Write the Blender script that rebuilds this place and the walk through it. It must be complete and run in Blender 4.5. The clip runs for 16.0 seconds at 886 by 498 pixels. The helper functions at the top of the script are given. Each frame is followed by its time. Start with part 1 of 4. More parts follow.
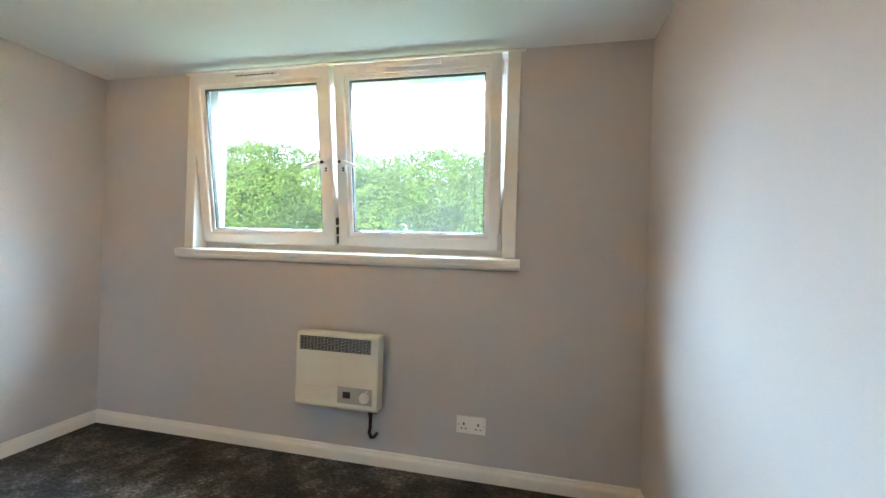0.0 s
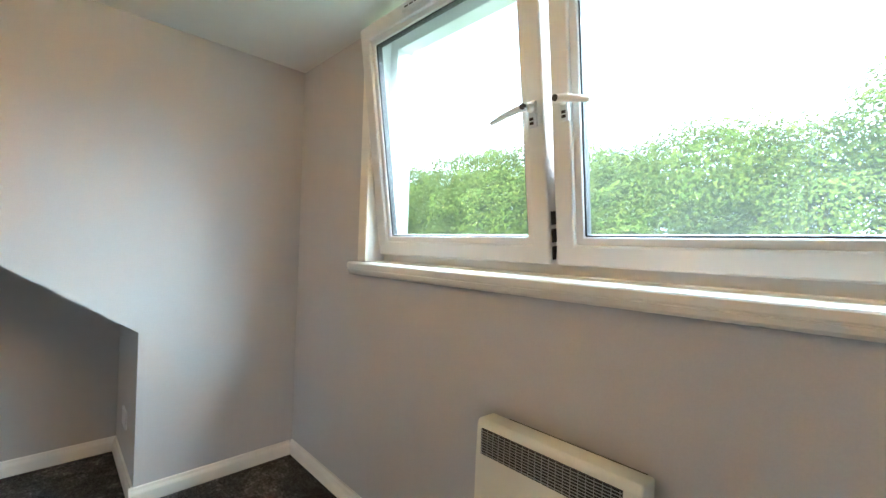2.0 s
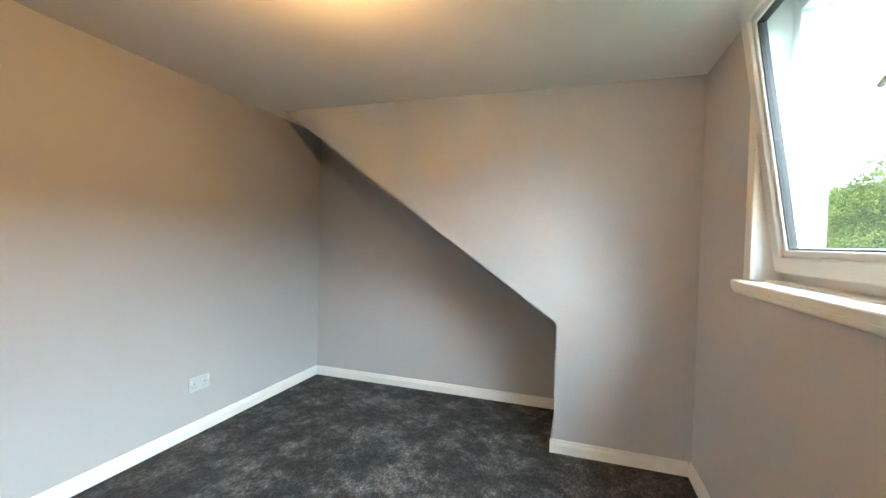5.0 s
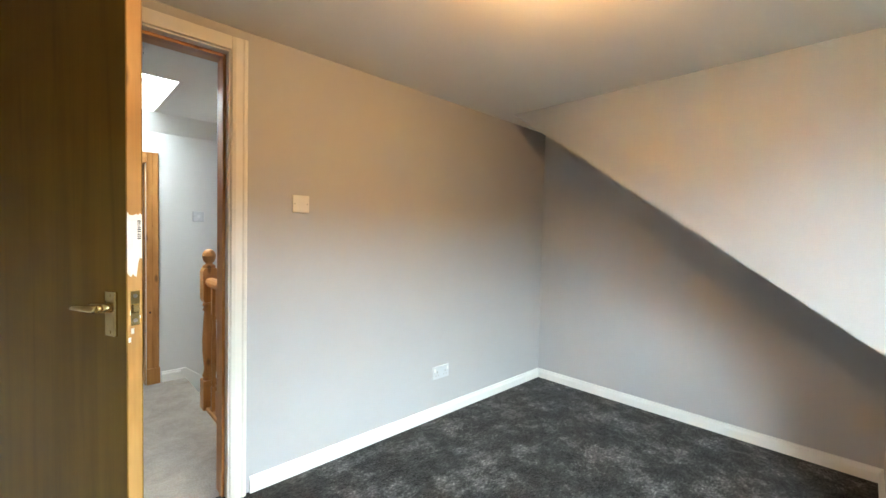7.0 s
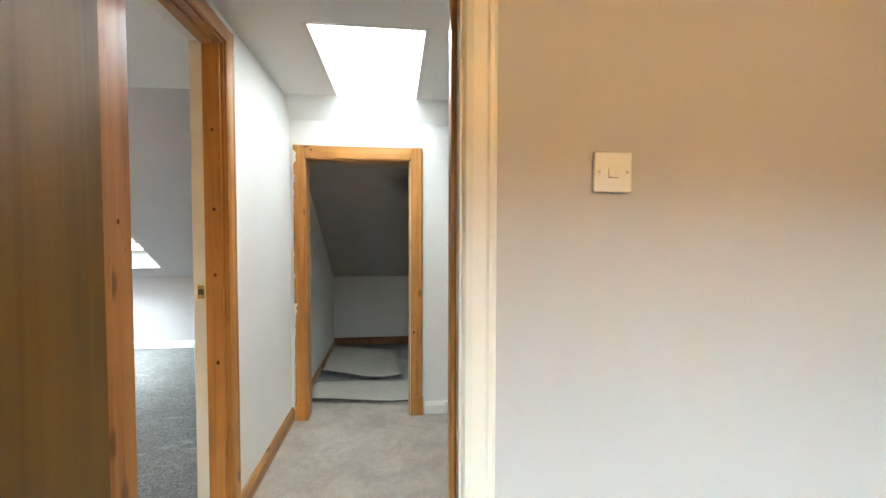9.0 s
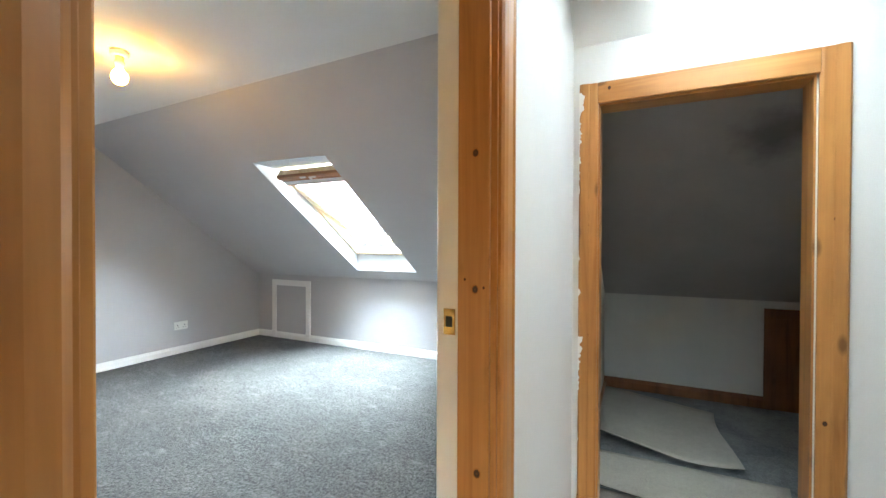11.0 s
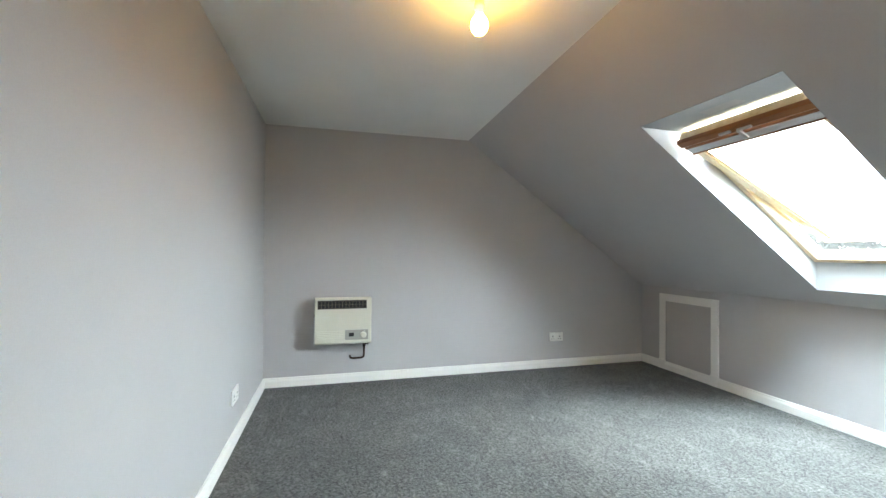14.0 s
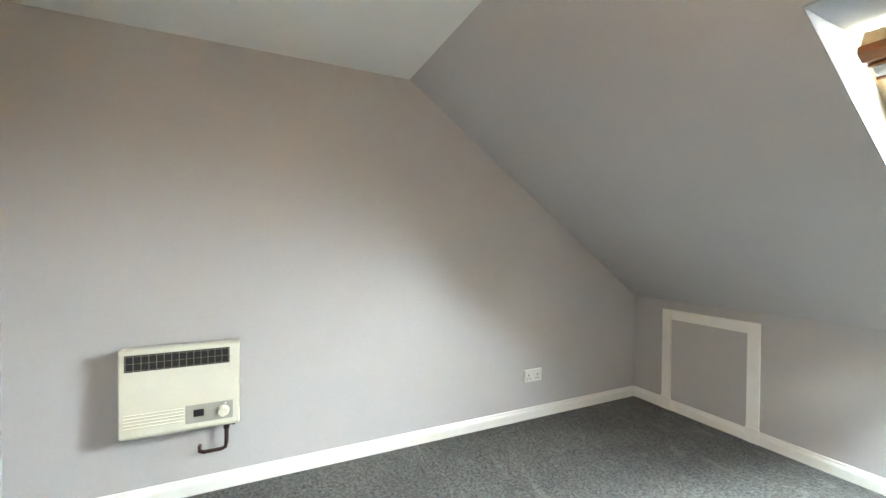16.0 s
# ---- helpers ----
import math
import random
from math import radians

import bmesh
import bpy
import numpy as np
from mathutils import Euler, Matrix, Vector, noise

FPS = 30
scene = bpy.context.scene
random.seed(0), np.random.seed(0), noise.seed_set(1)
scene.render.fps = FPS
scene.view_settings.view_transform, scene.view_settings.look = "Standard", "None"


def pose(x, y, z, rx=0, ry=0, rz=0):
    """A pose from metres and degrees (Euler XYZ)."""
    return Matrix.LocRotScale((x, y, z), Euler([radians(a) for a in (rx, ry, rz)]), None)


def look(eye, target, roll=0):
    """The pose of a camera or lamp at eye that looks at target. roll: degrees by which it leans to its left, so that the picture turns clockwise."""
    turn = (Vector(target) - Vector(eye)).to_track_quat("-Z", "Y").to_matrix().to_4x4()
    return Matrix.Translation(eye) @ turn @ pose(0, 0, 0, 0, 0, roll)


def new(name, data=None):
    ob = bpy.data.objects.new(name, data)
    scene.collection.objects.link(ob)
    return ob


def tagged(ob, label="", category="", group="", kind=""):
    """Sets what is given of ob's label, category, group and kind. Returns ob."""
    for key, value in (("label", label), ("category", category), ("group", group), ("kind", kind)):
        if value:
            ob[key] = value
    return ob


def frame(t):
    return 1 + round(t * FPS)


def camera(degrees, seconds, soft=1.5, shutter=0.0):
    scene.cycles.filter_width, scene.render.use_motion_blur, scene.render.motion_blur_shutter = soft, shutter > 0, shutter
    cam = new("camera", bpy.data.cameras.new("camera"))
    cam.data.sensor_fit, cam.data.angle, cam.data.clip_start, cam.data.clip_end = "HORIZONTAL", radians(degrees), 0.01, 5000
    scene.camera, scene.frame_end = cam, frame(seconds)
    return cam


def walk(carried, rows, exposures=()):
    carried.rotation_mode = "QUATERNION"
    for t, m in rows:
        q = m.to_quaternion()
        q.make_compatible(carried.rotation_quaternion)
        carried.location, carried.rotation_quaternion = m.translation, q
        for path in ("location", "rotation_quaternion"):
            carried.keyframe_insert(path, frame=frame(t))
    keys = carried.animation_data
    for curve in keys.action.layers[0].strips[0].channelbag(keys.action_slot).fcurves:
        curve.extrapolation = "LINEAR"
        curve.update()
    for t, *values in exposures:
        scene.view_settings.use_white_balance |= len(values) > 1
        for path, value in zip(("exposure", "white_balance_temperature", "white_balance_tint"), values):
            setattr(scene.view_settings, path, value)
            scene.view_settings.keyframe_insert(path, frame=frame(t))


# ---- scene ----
cam = camera(95.0, 16.0)
PATH = [
    (0, (3.278, 0.791, 1.165), (2.841, 2.743, 1.166), 1.8),
    (0.5, (3.131, 0.971, 1.16), (2.438, 2.847, 1.168), 1.8),
    (1, (3.028, 1.209, 1.156), (2.099, 2.981, 1.163), 1.8),
    (1.5, (2.932, 1.497, 1.171), (1.74, 3.103, 1.182), 2.0),
    (2, (2.845, 1.798, 1.199), (1.407, 3.188, 1.197), 2.1),
    (2.5, (2.829, 2.061, 1.185), (1.184, 3.199, 1.177), 2.1),
    (3, (2.896, 2.199, 1.196), (1.091, 3.059, 1.187), 2.2),
    (3.5, (2.966, 2.249, 1.204), (1.037, 2.775, 1.185), 2.1),
    (4, (3.029, 2.242, 1.221), (1.033, 2.368, 1.195), 2.2),
    (4.5, (3.08, 2.216, 1.232), (1.101, 1.93, 1.198), 1.8),
    (5, (3.104, 2.173, 1.243), (1.202, 1.555, 1.204), 1.6),
    (5.2, (3.122, 2.175, 1.229), (1.265, 1.433, 1.202), 1.8),
    (7.3, (3.088, 1.865, 1.273), (1.812, 0.326, 1.197), 1.1),
    (7.5, (3.038, 1.778, 1.275), (1.847, 0.173, 1.202), 1.0),
    (8, (2.903, 1.531, 1.275), (1.941, -0.22, 1.196), 0.8),
    (8.2, (2.849, 1.411, 1.276), (1.979, -0.388, 1.196), 0.6),
    (8.7, (2.70, 1.06, 1.270), (2.20, -0.87, 1.196), 0.3),
    (9.2, (2.665, 0.70, 1.262), (2.60, -1.30, 1.190), 0.0),
    (9.7, (2.78, 0.40, 1.250), (2.98, -1.59, 1.182), -0.3),
    (10.3, (2.999, 0.075, 1.232), (3.426, -1.878, 1.173), -0.5),
    (10.5, (3.034, -0.007, 1.189), (3.595, -1.926, 1.162), 0.1),
    (11, (3.119, -0.176, 1.184), (3.986, -1.978, 1.164), 0.2),
    (11.5, (3.188, -0.309, 1.176), (4.342, -1.942, 1.166), 0.1),
    (12, (3.234, -0.377, 1.177), (4.636, -1.804, 1.168), 0.1),
    (12.5, (3.32, -0.487, 1.166), (4.945, -1.653, 1.16), 0.2),
    (13, (3.482, -0.573, 1.168), (5.264, -1.482, 1.171), 0.4),
    (13.5, (3.682, -0.671, 1.181), (5.567, -1.342, 1.181), 0.3),
    (14, (3.973, -0.776, 1.124), (5.906, -1.29, 1.142), 0.4),
    (14.5, (4.264, -0.906, 1.089), (6.207, -1.378, 1.12), 0.3),
    (15, (4.6, -0.965, 1.113), (6.53, -1.489, 1.144), 0.2),
    (15.5, (4.954, -1.031, 1.125), (6.837, -1.706, 1.147), 0.1),
    (16, (5.297, -1.105, 1.211), (7.097, -1.975, 1.182), 0.4),
]
walk(cam, [(t, look(eye, target, roll)) for t, eye, target, roll in PATH], [(0, 2.3, 5720, 6), (1.5, 2.2, 5780, 6), (3, 2.05, 5900, 5), (4.5, 2.08, 6100, 7), (5.2, 2.25, 6250, 9), (7.3, 2.5, 6400, 9), (8.2, 2.62, 6620, 9), (10.3, 2.6, 6250, 8), (11.5, 2.6, 6200, 8), (12.5, 2.4, 6280, 8), (13, 2.35, 6380, 7), (14, 2.08, 6400, 6), (15, 2.25, 6550, 6), (16, 2.75, 6850, 6)])
WINDOW_WATTS, ROOF_WATTS, OVERHEAD_WATTS, LANDING_WATTS, BULB_STRENGTH = 2900, 2900, 1150, 32, 36
D2_OPEN, ROOF_TILT = 88.8, 9.6

# world, sun and exposure --------------------------------------------------
SUN_UP, SUN_TURN = 50, 215
world = bpy.data.worlds.new("overcast_sky")
scene.world = world
world.use_nodes = True
wn = world.node_tree.nodes
sky = wn.new("ShaderNodeTexSky")
sky.sky_type = "NISHITA"
sky.sun_disc = False
sky.sun_elevation = radians(SUN_UP)
sky.sun_rotation = radians(SUN_TURN)
sky.air_density, sky.dust_density, sky.ozone_density = 1.0, 4.0, 1.0
soften = wn.new("ShaderNodeMixRGB")
soften.inputs[0].default_value = 0.72
soften.inputs[2].default_value = (18.0, 19.0, 20.4, 1)
world.node_tree.links.new(sky.outputs[0], soften.inputs[1])
world.node_tree.links.new(soften.outputs[0], wn["Background"].inputs[0])
wn["Background"].inputs[1].default_value = 0.15

sun = new("sun", bpy.data.lights.new("sun", "SUN"))
sun.data.energy, sun.data.angle, sun.data.color = 0.6, radians(25), (1.0, 0.96, 0.9)
sun.matrix_world = look((0, 0, 20), (-8 * math.sin(radians(SUN_TURN)), -8 * math.cos(radians(SUN_TURN)), 20 - 8 * math.tan(radians(SUN_UP))))


def area_lamp(name, eye, target, wide, high, watts, color=(0.93, 0.97, 1.0)):
    lamp = new(name, bpy.data.lights.new(name, "AREA"))
    lamp.data.shape, lamp.data.size, lamp.data.size_y = "RECTANGLE", wide, high
    lamp.data.energy, lamp.data.color = watts, color
    lamp.matrix_world = look(eye, target)
    return lamp


# the sky's light at the three openings, for the roof window from aside and from above
area_lamp("dormer_sky_light", (2.2, 6.4, 4.95), (2.2, 2.8, 1.6), 14.0, 4.8, WINDOW_WATTS)
area_lamp("roof_window_sky_light", (5.475, -5.55, 2.95), (5.475, -3.2, 1.45), 12.0, 3.2, ROOF_WATTS)
area_lamp("overhead_sky_light", (5.475, -3.1, 5.0), (5.475, -3.2, 1.4), 4.0, 2.6, OVERHEAD_WATTS)
area_lamp("landing_sky_light", (2.79, -1.15, 3.7), (2.79, -1.35, 0), 1.5, 1.7, LANDING_WATTS, (1.0, 0.97, 0.925))


# materials -------------------------------------------------------------------
def material(name, rough=0.6, metal=0.0, spec=0.4):
    m = bpy.data.materials.new(name)
    m.use_nodes = True
    b = m.node_tree.nodes["Principled BSDF"]
    b.inputs["Roughness"].default_value = rough
    b.inputs["Metallic"].default_value = metal
    b.inputs["Specular IOR Level"].default_value = spec
    return m, m.node_tree, b


def coords(tree, scale=(1, 1, 1), turn=(0, 0, 0)):
    tc = tree.nodes.new("ShaderNodeTexCoord")
    mp = tree.nodes.new("ShaderNodeMapping")
    mp.inputs["Scale"].default_value = scale
    mp.inputs["Rotation"].default_value = turn
    tree.links.new(tc.outputs["Object"], mp.inputs[0])
    return mp.outputs[0]


def noise_node(tree, vec, scale, detail=4, rough=0.6, distortion=0.0):
    n = tree.nodes.new("ShaderNodeTexNoise")
    n.inputs["Scale"].default_value = scale
    n.inputs["Detail"].default_value = detail
    n.inputs["Roughness"].default_value = rough
    n.inputs["Distortion"].default_value = distortion
    tree.links.new(vec, n.inputs["Vector"])
    return n.outputs["Fac"]


def ramp(tree, fac, stops):
    r = tree.nodes.new("ShaderNodeValToRGB")
    e = r.color_ramp.elements
    while len(e) < len(stops):
        e.new(0.5)
    for i, (p, c) in enumerate(stops):
        e[i].position, e[i].color = p, (*c, 1)
    tree.links.new(fac, r.inputs[0])
    return r.outputs[0]


def mix(tree, fac, a, b, mode="MIX"):
    m = tree.nodes.new("ShaderNodeMixRGB")
    m.blend_type = mode
    for sock, v in zip(m.inputs, (fac, a, b)):
        if isinstance(v, (int, float)):
            sock.default_value = v
        elif isinstance(v, tuple):
            sock.default_value = (*v, 1)
        else:
            tree.links.new(v, sock)
    return m.outputs[0]


def bump(tree, bsdf, height, strength=0.2, distance=0.002):
    b = tree.nodes.new("ShaderNodeBump")
    b.inputs["Strength"].default_value = strength
    b.inputs["Distance"].default_value = distance
    tree.links.new(height, b.inputs["Height"])
    tree.links.new(b.outputs[0], bsdf.inputs["Normal"])


def paint(name, color, rough=0.75, patch=0.05, grain=0.12, spec=0.3):
    m, t, b = material(name, rough, spec=spec)
    v = coords(t)
    dark = tuple(c * (1 - patch) for c in color)
    broad = ramp(t, noise_node(t, v, 1.6, 5, 0.65), [(0.3, dark), (0.7, color)])
    fine = ramp(t, noise_node(t, v, 260, 2), [(0.3, (0.95,) * 3), (0.7, (1.0,) * 3)])
    t.links.new(mix(t, 1.0, broad, fine, "MULTIPLY"), b.inputs["Base Color"])
    bump(t, b, noise_node(t, v, 420, 3), grain, 0.0012)
    return m


def wood(name, light, mid, dark, rough=0.42, axis=2, knots=0.7, spec=0.45):
    m, t, b = material(name, rough, spec=spec)
    s = [9.0, 9.0, 9.0]
    s[axis] = 0.55
    v = coords(t, tuple(s))
    rings = noise_node(t, v, 1.5, 5, 0.55, 1.4)
    col = ramp(t, rings, [(0.28, dark), (0.47, mid), (0.72, light)])
    s2 = [150.0] * 3
    s2[axis] = 3.0
    pores = ramp(t, noise_node(t, coords(t, tuple(s2)), 1.0, 2), [(0.35, (0.93,) * 3), (0.6, (1.0,) * 3)])
    col = mix(t, 1.0, col, pores, "MULTIPLY")
    s3 = [11.0] * 3
    s3[axis] = 4.5
    vo = t.nodes.new("ShaderNodeTexVoronoi")
    vo.inputs["Scale"].default_value = 1.0
    t.links.new(coords(t, tuple(s3)), vo.inputs["Vector"])
    spot = ramp(t, vo.outputs["Distance"], [(0.10, (1.0,) * 3), (0.19, (0.0,) * 3)])
    col = mix(t, mix(t, 1.0, spot, (knots,) * 3, "MULTIPLY"), col, tuple(c * 0.3 for c in dark))
    blot = ramp(t, noise_node(t, coords(t), 3.5, 3), [(0.35, (0.86,) * 3), (0.65, (1.0,) * 3)])
    t.links.new(mix(t, 1.0, col, blot, "MULTIPLY"), b.inputs["Base Color"])
    bump(t, b, rings, 0.08, 0.0015)
    return m


def carpet(name, dark, mid, light, patch_scale=3.2, tuft=1.0, grain=95, relief=0.9, scuffs=0.0, blotch=0.35):
    m, t, b = material(name, 0.95, spec=0.1)
    v = coords(t)
    patches = noise_node(t, v, patch_scale, 7, 0.72, 0.5)
    col = ramp(t, patches, [(0.38, dark), (0.5, mid), (0.64, light)])
    tufts = noise_node(t, coords(t, (1.0, 0.8, 1.0)), grain, 4, 0.75)
    col = mix(t, 1.0, col, ramp(t, tufts, [(0.33, (1 - 0.65 * tuft,) * 3), (0.5, (1 - 0.1 * tuft,) * 3), (0.68, (1 + 0.5 * tuft,) * 3)]), "MULTIPLY")
    mottle = ramp(t, noise_node(t, v, 24, 4, 0.7), [(0.32, (1 - blotch * tuft,) * 3), (0.66, (1 + 0.6 * blotch * tuft,) * 3)])
    col = mix(t, 1.0, col, mottle, "MULTIPLY")
    if scuffs:
        marks = ramp(t, noise_node(t, coords(t, (1.0, 2.2, 1.0), (0, 0, 0.6)), 5.5, 7, 0.78), [(0.56, (0.0,) * 3), (0.68, (scuffs,) * 3)])
        col = mix(t, marks, col, tuple(c * 1.9 for c in light))
    t.links.new(col, b.inputs["Base Color"])
    b.inputs["Sheen Weight"].default_value = 0.15
    bump(t, b, tufts, relief, 0.012)
    return m


def mottled_carpet(name, dark, mid, light, fleck):
    """Short flat pile, trodden in places, with pale flecks on a near black ground."""
    m, t, b = material(name, 0.95, spec=0.08)
    v = coords(t)
    tufts = noise_node(t, coords(t, (1.0, 1.7, 1.0), (0, 0, 0.5)), 58, 5, 0.72)
    col = ramp(t, tufts, [(0.36, dark), (0.5, mid), (0.60, light), (0.72, fleck)])
    trodden = noise_node(t, v, 4.2, 6, 0.68)
    col = mix(t, 1.0, col, ramp(t, trodden, [(0.36, (0.5,) * 3), (0.5, (1.0,) * 3), (0.62, (2.6,) * 3)]), "MULTIPLY")
    clumps = ramp(t, noise_node(t, v, 17, 5, 0.7), [(0.36, (0.65,) * 3), (0.64, (1.35,) * 3)])
    t.links.new(mix(t, 1.0, col, clumps, "MULTIPLY"), b.inputs["Base Color"])
    b.inputs["Sheen Weight"].default_value = 0.08
    bump(t, b, tufts, 0.9, 0.010)
    return m


def plain(name, color, rough=0.5, metal=0.0, spec=0.45, vary=0.06, scale=18):
    m, t, b = material(name, rough, metal, spec)
    v = coords(t)
    col = ramp(t, noise_node(t, v, scale, 4), [(0.3, tuple(c * (1 - vary) for c in color)), (0.7, color)])
    t.links.new(col, b.inputs["Base Color"])
    bump(t, b, noise_node(t, v, 300, 2), 0.04, 0.0006)
    return m


def glass(name, tint=(0.93, 0.97, 0.97), dirt=0.0014):
    m = bpy.data.materials.new(name)
    m.use_nodes = True
    t = m.node_tree
    t.nodes.clear()
    out = t.nodes.new("ShaderNodeOutputMaterial")
    mx = t.nodes.new("ShaderNodeMixShader")
    tr = t.nodes.new("ShaderNodeBsdfTransparent")
    tr.inputs[0].default_value = (*tint, 1)
    gl = t.nodes.new("ShaderNodeBsdfGlossy")
    gl.inputs["Roughness"].default_value = 0.03
    mx.inputs[0].default_value = 0.05
    t.links.new(tr.outputs[0], mx.inputs[1])
    t.links.new(gl.outputs[0], mx.inputs[2])
    dust = t.nodes.new("ShaderNodeBsdfTranslucent")
    dust.inputs[0].default_value = (0.85, 0.87, 0.88, 1)
    dusty = t.nodes.new("ShaderNodeMixShader")
    film = noise_node(t, coords(t), 3.0, 5, 0.6)
    t.links.new(ramp(t, film, [(0.3, (0.5 * dirt,) * 3), (0.7, (1.4 * dirt,) * 3)]), dusty.inputs[0])
    t.links.new(mx.outputs[0], dusty.inputs[1])
    t.links.new(dust.outputs[0], dusty.inputs[2])
    t.links.new(dusty.outputs[0], out.inputs[0])
    return m


def emitter(name, color, strength):
    m = bpy.data.materials.new(name)
    m.use_nodes = True
    b = m.node_tree.nodes["Principled BSDF"]
    b.inputs["Base Color"].default_value = (0.9, 0.85, 0.75, 1)
    b.inputs["Emission Color"].default_value = (*color, 1)
    b.inputs["Emission Strength"].default_value = strength
    return m


def leaf_material(name, a, b_, c):
    m, t, b = material(name, 0.85, spec=0.08)
    geo = t.nodes.new("ShaderNodeNewGeometry")
    col = ramp(t, geo.outputs["Random Per Island"], [(0.1, a), (0.5, b_), (0.9, c)])
    clump = ramp(t, noise_node(t, coords(t), 1.1, 3), [(0.35, (0.75,) * 3), (0.65, (1.15,) * 3)])
    t.links.new(mix(t, 1.0, col, clump, "MULTIPLY"), b.inputs["Base Color"])
    b.inputs["Transmission Weight"].default_value = 0.0
    b.inputs["Subsurface Weight"].default_value = 0.0
    return m


def dark_spot(m, centre, radius, shade):
    """Darkens one soft-edged spot of a painted surface."""
    t, b = m.node_tree, m.node_tree.nodes["Principled BSDF"]
    c = t.nodes.new("ShaderNodeTexCoord").outputs["Object"]
    gap = t.nodes.new("ShaderNodeVectorMath")
    gap.operation = "DISTANCE"
    gap.inputs[1].default_value = centre
    t.links.new(c, gap.inputs[0])
    edge = t.nodes.new("ShaderNodeMath")
    edge.operation = "MULTIPLY_ADD"
    edge.inputs[1].default_value = radius * 1.6
    t.links.new(noise_node(t, c, 6.0, 4), edge.inputs[0])
    t.links.new(gap.outputs["Value"], edge.inputs[2])
    dark = ramp(t, edge.outputs[0], [(radius * 1.1, (shade,) * 3), (radius * 2.0, (1.0,) * 3)])
    old = b.inputs["Base Color"].links[0].from_socket
    t.links.new(mix(t, 1.0, old, dark, "MULTIPLY"), b.inputs["Base Color"])


GREY_WALL = paint("grey_wall_paint", (0.505, 0.494, 0.500))
WHITE_CEIL = paint("white_ceiling_paint", (0.83, 0.83, 0.81), 0.85)
WHITE_WALL = paint("white_wall_paint", (0.77, 0.765, 0.75), 0.8)
# white reveal paint, darkened to grey-blue to hold back the roof lamps' glare
REVEAL = paint("toned_down_reveal_paint", (0.43, 0.45, 0.47), 0.8)
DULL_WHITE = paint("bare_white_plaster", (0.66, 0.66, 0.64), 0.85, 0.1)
# pale outer reveal, coloured dark grey so the sky lamp doesn't burn it out
DIMMED_OUTER = paint("dimmed_outer_reveal", (0.26, 0.27, 0.27), 0.9, 0.3)
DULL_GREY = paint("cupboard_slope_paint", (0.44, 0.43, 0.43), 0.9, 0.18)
dark_spot(DULL_GREY, (2.54, -2.51, 1.69), 0.17, 0.55)
TRIM_WHITE = plain("white_gloss_trim", (0.86, 0.85, 0.82), 0.38, vary=0.05, scale=6)
CREAM_TRIM = plain("cream_white_trim", (0.78, 0.75, 0.69), 0.42, vary=0.07, scale=7)
UPVC = plain("white_upvc", (0.69, 0.682, 0.668), 0.34, vary=0.03, scale=5)
GASKET = plain("black_rubber_gasket", (0.02, 0.02, 0.022), 0.6)
CHARCOAL = mottled_carpet("charcoal_carpet", (0.013, 0.0124, 0.0125), (0.032, 0.0306, 0.0304), (0.066, 0.0633, 0.0612), (0.145, 0.139, 0.135))
GREY_CARPET = carpet("grey_carpet", (0.102, 0.103, 0.099), (0.117, 0.117, 0.112), (0.142, 0.141, 0.134), 3.0, 1.4, 78, 1.0, 0.6, 0.14)
BEIGE_CARPET = carpet("beige_carpet", (0.36, 0.32, 0.275), (0.41, 0.37, 0.32), (0.46, 0.42, 0.365), 5.0, 0.25, 120, 0.5)
UNDERLAY = carpet("blue_grey_underlay", (0.20, 0.23, 0.24), (0.27, 0.30, 0.31), (0.34, 0.37, 0.38), 3.0, 0.4)
OFFCUT = carpet("cream_carpet_backing", (0.46, 0.44, 0.38), (0.50, 0.48, 0.42), (0.54, 0.52, 0.46), 2.0, 0.15)
DARK_EDGE = plain("black_carpet_edge", (0.025, 0.024, 0.026), 0.9)
PINE = wood("stained_pine", (0.55, 0.262, 0.075), (0.46, 0.200, 0.052), (0.32, 0.120, 0.028), 0.36)
PINE_H = wood("stained_pine_across", (0.55, 0.262, 0.075), (0.46, 0.200, 0.052), (0.32, 0.120, 0.028), 0.36, 0)
PINE_Y = wood("stained_pine_along", (0.50, 0.25, 0.085), (0.41, 0.185, 0.058), (0.29, 0.115, 0.03), 0.36, 1)
LEAF_FACE = wood("dull_brown_veneer", (0.215, 0.118, 0.017), (0.195, 0.105, 0.015), (0.160, 0.083, 0.011), 0.52, 2, 0.0, 0.2)
# darker copy of the stained pine, with the cupboard's shade in its colour
SHADED_PINE = wood("shaded_stained_pine", (0.27, 0.105, 0.030), (0.21, 0.076, 0.020), (0.13, 0.043, 0.011), 0.5, 2, 0.3)
EDGE_PINE = wood("pale_edge_pine", (0.56, 0.33, 0.12), (0.48, 0.26, 0.085), (0.37, 0.18, 0.05), 0.4)
PALE_FACE = wood("pale_pine_veneer", (0.62, 0.395, 0.165), (0.56, 0.345, 0.138), (0.46, 0.265, 0.098), 0.42, 2, 0.0)
